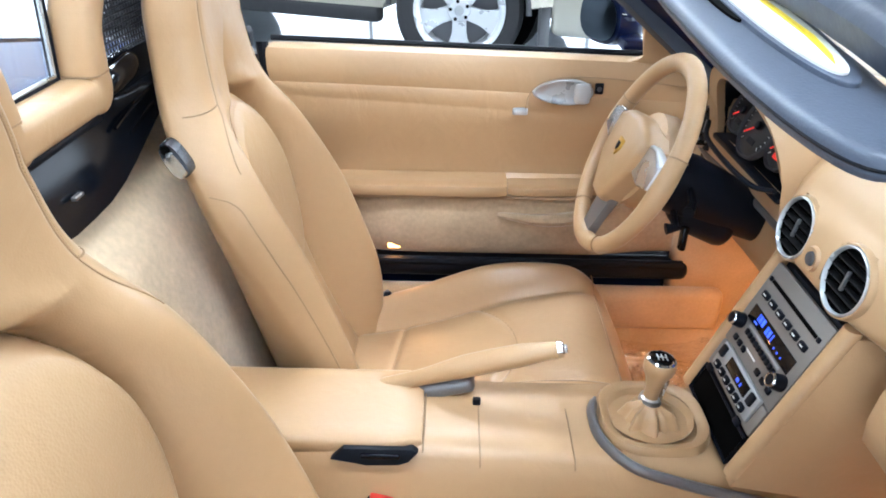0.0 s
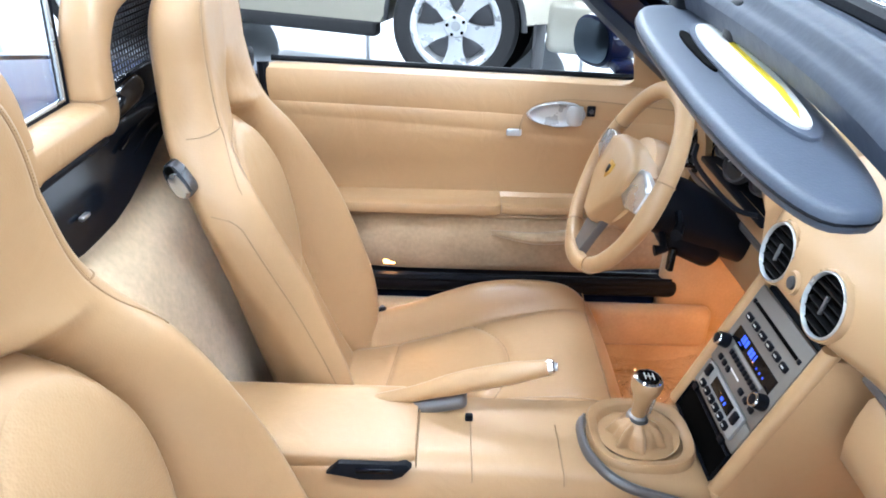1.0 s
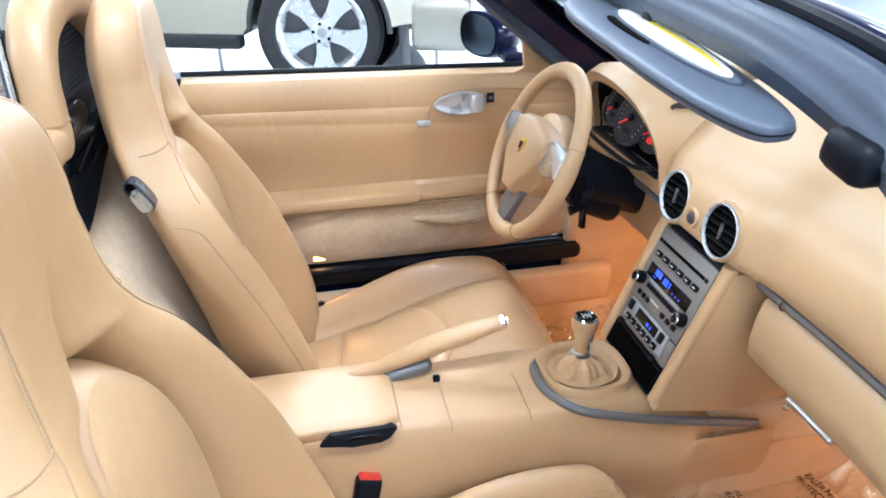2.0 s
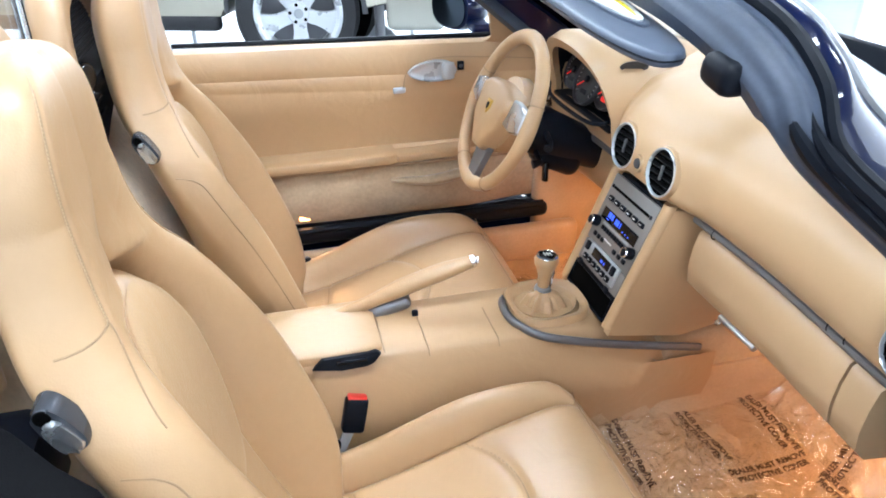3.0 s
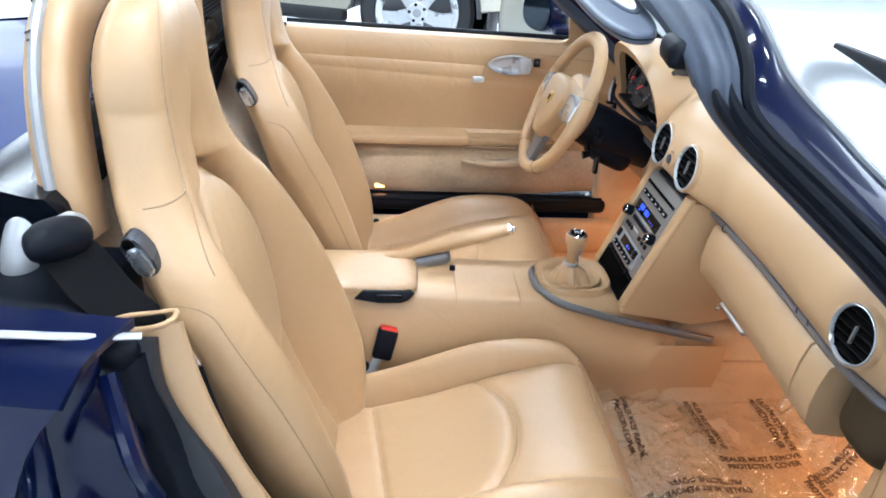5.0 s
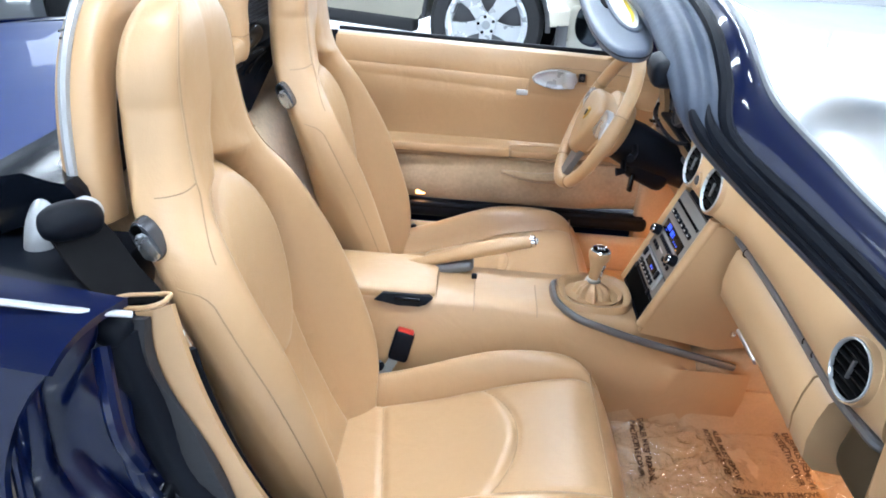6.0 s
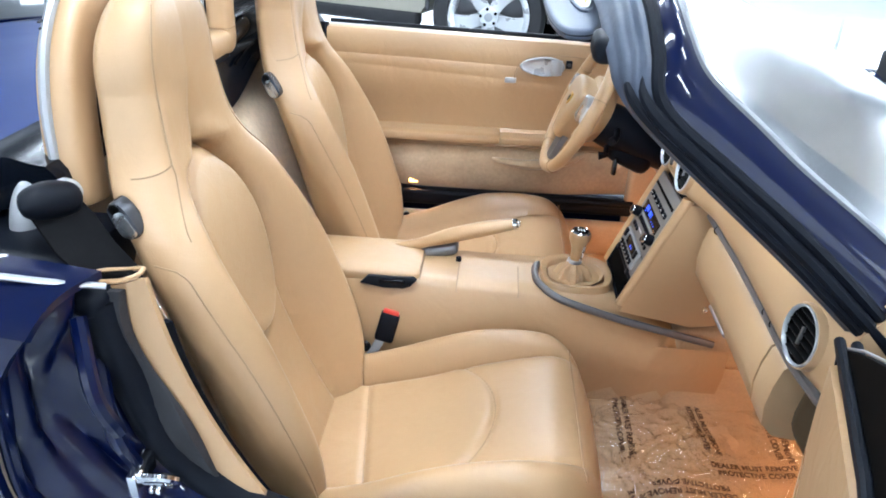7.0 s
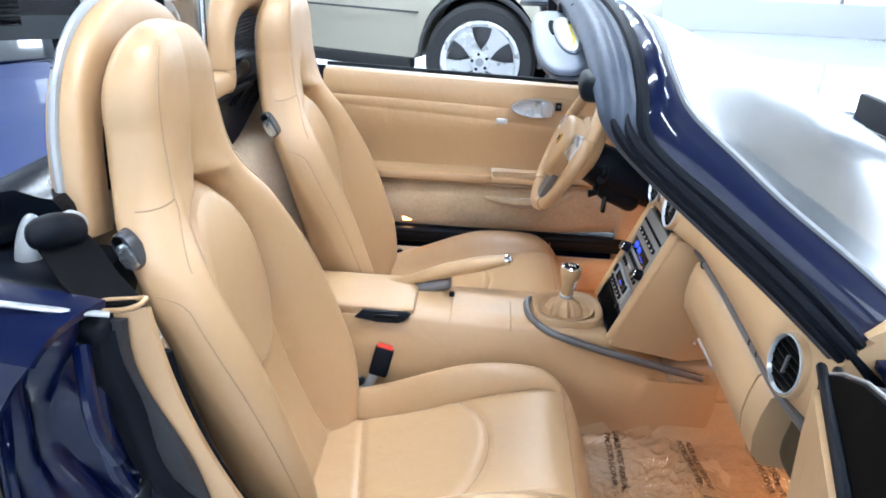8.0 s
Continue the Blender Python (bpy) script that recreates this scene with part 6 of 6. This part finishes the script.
panel("rear_jamb", jamb, 24, 40, "blue", opening, "dark blue pressed door jamb", 0.008)
part("aperture_lip", tube(JB, 0.006, 8), "blue", opening, "rolled edge of the door opening")
for zz, yy in ((0.70, -0.82), (0.62, -0.80)):
    part("jamb_rib", tube(spline([(-0.26, yy, zz - 0.08), (-0.268, yy - 0.02, zz), (-0.30, yy + 0.03, zz + 0.08)], 16), 0.011, 8), "blue", opening, "pressed rib in the jamb")
stk = part("striker", slab((0.016, 0.06, 0.07), 0.005, 2, pose(-0.255, -0.80, 0.51)), "chrome", opening, "bright door striker")
part("striker_loop", tube(spline([(-0.25, -0.82, 0.535), (-0.215, -0.82, 0.54), (-0.205, -0.80, 0.515), (-0.22, -0.785, 0.49), (-0.25, -0.78, 0.49)], 16), 0.007, 8), "chrome", stk)
for yy, zz in ((-0.82, 0.545), (-0.785, 0.475)):
    part("striker_bolt", drum(0.009, 0.008, 0.008, 12, 0.002, pose(-0.243, yy, zz, 0, 90, 0)), "chrome", stk)
panel("front_jamb", lambda u, v: (0.745 + 0.03 * v, -0.76 - 0.10 * v, 0.32 + 0.50 * u), 10, 6, "blue", opening, "dark blue front jamb")
part("waist_strip", tube(spline([(-0.262, -0.775, 0.822), (-0.31, -0.80, 0.838), (-0.40, -0.82, 0.855), (-0.60, -0.83, 0.865)], 20), 0.006, 8, squash=0.6), "silver_paint", opening, "satin silver waist strip")
part("front_post_trim", plate([(0.66, 0.38), (0.715, 0.38), (0.735, 0.45), (0.738, 0.62), (0.732, 0.665), (0.722, 0.66), (0.716, 0.58), (0.705, 0.48)], 0.03, 0.008, basis((0, -0.735, 0), (1, 0, 0), (0, 0, 1))), "leather", opening, "tan front post trim")
btrim = thing("belt_post_trim", "tan trim around the black belt slot", "trim")
rws = []
for i in range(25):
    s = i / 24
    z = 0.800 - 0.44 * s
    x = -0.268 + 0.055 * s + 0.11 * s * s
    wd = 0.036 - 0.004 * math.sin(math.pi * s)
    rws.append([(x - wd, -0.738, z), (x - 0.02, -0.746, z), (x + 0.020, -0.743, z + 0.010), (x + wd, -0.736, z + 0.014), (x + wd, -0.724, z + 0.008), (x + 0.012, -0.716, z), (x - wd, -0.714, z - 0.004), (x - wd - 0.004, -0.724, z - 0.004)])
part("trim", rings(rws), "leather", btrim, "tan moulded trim", angle=60)
part("slot", slab((0.062, 0.020, 0.012), 0.004, 2, pose(-0.282, -0.729, 0.806, 0, -8, 0)), "hole", btrim, "black belt slot")
part("slot_rim", tube([(-0.280 + 0.043 * math.copysign(abs(math.cos(a)) ** 0.6, math.cos(a)), -0.730 + 0.016 * math.copysign(abs(math.sin(a)) ** 0.6, math.sin(a)), 0.810 + 0.010 * math.cos(a)) for a in (2 * math.pi * k / 32 for k in range(32))], 0.0034, 8, closed=True), "leather", btrim, "tan rim")
part("clip", slab((0.008, 0.006, 0.032), 0.002, 2, pose(-0.230, -0.716, 0.752, 0, -25, 0)), "chrome", btrim, "small bright clip")
# dark strip put in for the deep shade between trim and seat
rws = []
for i in range(13):
    s = i / 12
    x, z = -0.278 + 0.055 * s + 0.11 * s * s, 0.745 - 0.40 * s
    rws.append([(x - 0.02, -0.700, z), (x + 0.040, -0.698, z - 0.03), (x + 0.050, -0.690, z - 0.03), (x - 0.02, -0.690, z)])
part("seal_flap", rings([[(-0.330 + 0.055 * s + 0.11 * s * s, -0.760, 0.800 - 0.44 * s), (-0.258 + 0.042 * s + 0.11 * s * s - 0.010 * math.sin(9 * s), -0.757 - 0.006 * math.sin(14 * s), 0.802 - 0.44 * s), (-0.254 + 0.042 * s + 0.11 * s * s - 0.010 * math.sin(9 * s), -0.748, 0.802 - 0.44 * s), (-0.330 + 0.055 * s + 0.11 * s * s, -0.748, 0.800 - 0.44 * s)] for s in (k / 20 for k in range(21))]), "worn_rubber", btrim, "broad black rubber flap")
part("gap_shade", rings(rws), "black", btrim, "black strip for the shade beside the seat")
belt = thing("seat_belt", "black seat belt webbing with a black upper guide", "seat belt")
rws = []
for p, w in (((-0.385, -0.672, 0.885), 0.034), ((-0.365, -0.676, 0.862), 0.036), ((-0.335, -0.690, 0.825), 0.037), ((-0.305, -0.696, 0.795), 0.036), ((-0.290, -0.697, 0.765), 0.030)):
    rws.append([(p[0] - 0.02, p[1] - w, p[2] + 0.010), (p[0] + 0.02, p[1] + w, p[2] - 0.010), (p[0] + 0.022, p[1] + w, p[2] - 0.007), (p[0] - 0.018, p[1] - w, p[2] + 0.013)])
part("webbing", rings(rws), "webbing", belt, "black webbing")
part("guide", tube(spline([(-0.402, -0.708, 0.893), (-0.388, -0.700, 0.894), (-0.378, -0.676, 0.890), (-0.37, -0.650, 0.882), (-0.366, -0.638, 0.878)], 21), [0.008 + 0.018 * math.sin(math.pi * k / 20) ** 0.5 for k in range(21)], 20), "black", belt, "black rounded belt guide")
part("guide_cap", lathe([(0.0, 0.012), (0.014, 0.009), (0.021, 0.0), (0.022, -0.012)], 24, pose(-0.372, -0.640, 0.888, 0, 60, 0)), "pale_silver", belt, "pale grey guide cap")
part("hoop_foot", tube(spline([(-0.445, -0.545, 0.925), (-0.450, -0.600, 0.885), (-0.455, -0.628, 0.840), (-0.460, -0.645, 0.765)], 20), [0.009 + 0.013 * step(k, 0, 12) for k in range(20)], 18), "silver_paint", belt, "silver hoop foot cover")
# dark block standing in for the shade under the hoop foot
part("foot_shadow", slab((0.26, 0.22, 0.10), 0.03, 2, pose(-0.46, -0.66, 0.775)), "black", opening, "black block for the shade behind the belt")

# ---- sun visors ----
def visor(sgn):
    """A visor swung up until it lies almost flat, its mirror side upward."""
    t = thing("sun_visor", "charcoal sun visor with an oval white and yellow warning label", "sun visor", "sun visors")
    V = basis((0.320, sgn * 0.345, 1.138), (-0.02, sgn, -0.085), (1.0, 0.02 * sgn, 0.02))

    def outline(rx, ry, dx=0.0, dy=0.0, p=0.6, n=48):
        return [(dx + rx * math.copysign(abs(math.cos(a)) ** p, math.cos(a)), dy + ry * (1 - 0.16 * math.cos(a)) * math.copysign(abs(math.sin(a)) ** p, math.sin(a))) for a in (2 * math.pi * k / n for k in range(n))]
    rws = []
    for g, h in ((0.90, -0.0072), (0.97, -0.0055), (1.0, -0.002), (1.0, 0.002), (0.975, 0.0055), (0.93, 0.0072), (0.80, 0.0080), (0.4, 0.0084)):
        rws.append([V @ Vector((x * (1 - 0.18 * (1 - g)), y * g, h)) for x, y in outline(0.218, 0.043, p=0.66)])
    body = part("pad", rings(rws), "visor", t, "charcoal padded visor", angle=75)
    part("pad_seam", tube([V @ Vector((x * 0.998, y * 0.995, 0.0)) for x, y in outline(0.218, 0.043, p=0.66)], 0.0012, 5, closed=True), "black", body)
    f = 1 if (V.to_3x3() @ Vector((0, 0, 1))).z > 0 else -1
    # thin dark crescent drawn as the flap's shadow on the pad
    part("flap_shadow", plate(outline(0.055, 0.006, -0.055, -0.010, 0.9), 0.002, 0, V @ pose(0, 0, f * 0.0095)), "hole", body, "dark crescent for the shade under the mirror flap")
    flap = part("flap", plate(outline(0.132, 0.022, -0.002, 0.013, 0.85), 0.004, 0.0015, V @ pose(0, 0, f * 0.0095)), "visor", body, "oval mirror flap")
    part("label", plate(outline(0.120, 0.0165, -0.002, 0.012, 0.85), 0.002, 0, V @ pose(0, 0, f * 0.0125)), "label_white", flap, "white oval warning label")
    part("label_band", plate([(-0.060, 0.0205), (0.050, 0.0215), (0.090, 0.0165), (0.105, 0.012), (0.05, 0.0165), (-0.060, 0.0165)], 0.002, 0, V @ pose(0, 0, f * 0.0135)), "label_yellow", flap, "yellow warning band")
    part("pivot", slab((0.030, 0.04, 0.05), 0.010, 3, pose(0.345, sgn * 0.135, 1.160)), "black", t, "black visor pivot")
    part("clip", slab((0.028, 0.03, 0.04), 0.008, 3, pose(0.352, sgn * 0.275, 1.172)), "black", t, "black visor clip")
    return t


visor(-1)
visor(1)

# ---- protective film with printed warnings on the passenger's carpet ----
film = thing("protective_film", "crinkled clear protective film with printed warnings on the floor", "plastic film")


def film_z(x, y):
    return floor_height(x, y) + 0.008 + 0.006 * noise.noise(Vector((x * 9, y * 9, 0.3))) + 0.003 * noise.noise(Vector((x * 26, y * 22, 4.1))) + (0.016 if y < 0 else 0.034) * (1 - abs(noise.noise(Vector((x * 30 + 6 * noise.noise(Vector((x * 9, y * 9, 5.0))), y * 26, 8.1))))) ** 2 * (0.12 + 0.88 * step(noise.noise(Vector((x * 5, y * 5, 2.7))), -0.15, 0.3))


for sgn in (-1, 1):
    rws = [[(0.34 + 0.86 * i / 200, sgn * (0.100 + 0.51 * j / 120), film_z(0.34 + 0.86 * i / 200, sgn * (0.100 + 0.51 * j / 120))) for j in range(121)] for i in range(201)]
    fp = part("film_sheet", rings(rws, False, False), "film", film, "clear crinkled sheet", angle=25)
    fp.visible_shadow = False


def printed(lines, x, y, turn, size=0.0185):
    """Dark printed words lying on the film."""
    for k, words in enumerate(lines):
        c = bpy.data.curves.new("printed_line", "FONT")
        c.body, c.size, c.align_x, c.align_y = words, size, "CENTER", "CENTER"
        c.extrude, c.offset = 0.0003, 0.0005
        tmp = bpy.data.objects.new("tmp", c)
        me = bpy.data.meshes.new_from_object(tmp)
        bpy.data.objects.remove(tmp)
        me.materials.clear()
        me.materials.append(M["ink"])
        ob = new("printed_line", me)
        ob.parent = film
        m = pose(x, y, 0, 0, 0, turn) @ pose(0, -k * size * 1.15, 0)
        for v in me.vertices:
            w = m @ v.co
            v.co = Vector((w.x, w.y, film_z(w.x, w.y) + 0.005 + v.co.z))


WARN = ["DEALER MUST REMOVE", "PROTECTIVE COVER"]
for x, y, turn in ((0.770, -0.175, -86), (0.932, -0.185, -89), (0.845, -0.300, 3), (0.580, -0.200, -91), (0.690, -0.395, 184), (0.576, -0.492, 100), (0.750, -0.507, -84), (1.015, -0.326, 24), (0.955, -0.445, -80), (0.62, -0.59, 182), (0.86, -0.57, 4), (1.08, -0.50, -78)):
    printed(WARN, x, y, turn)
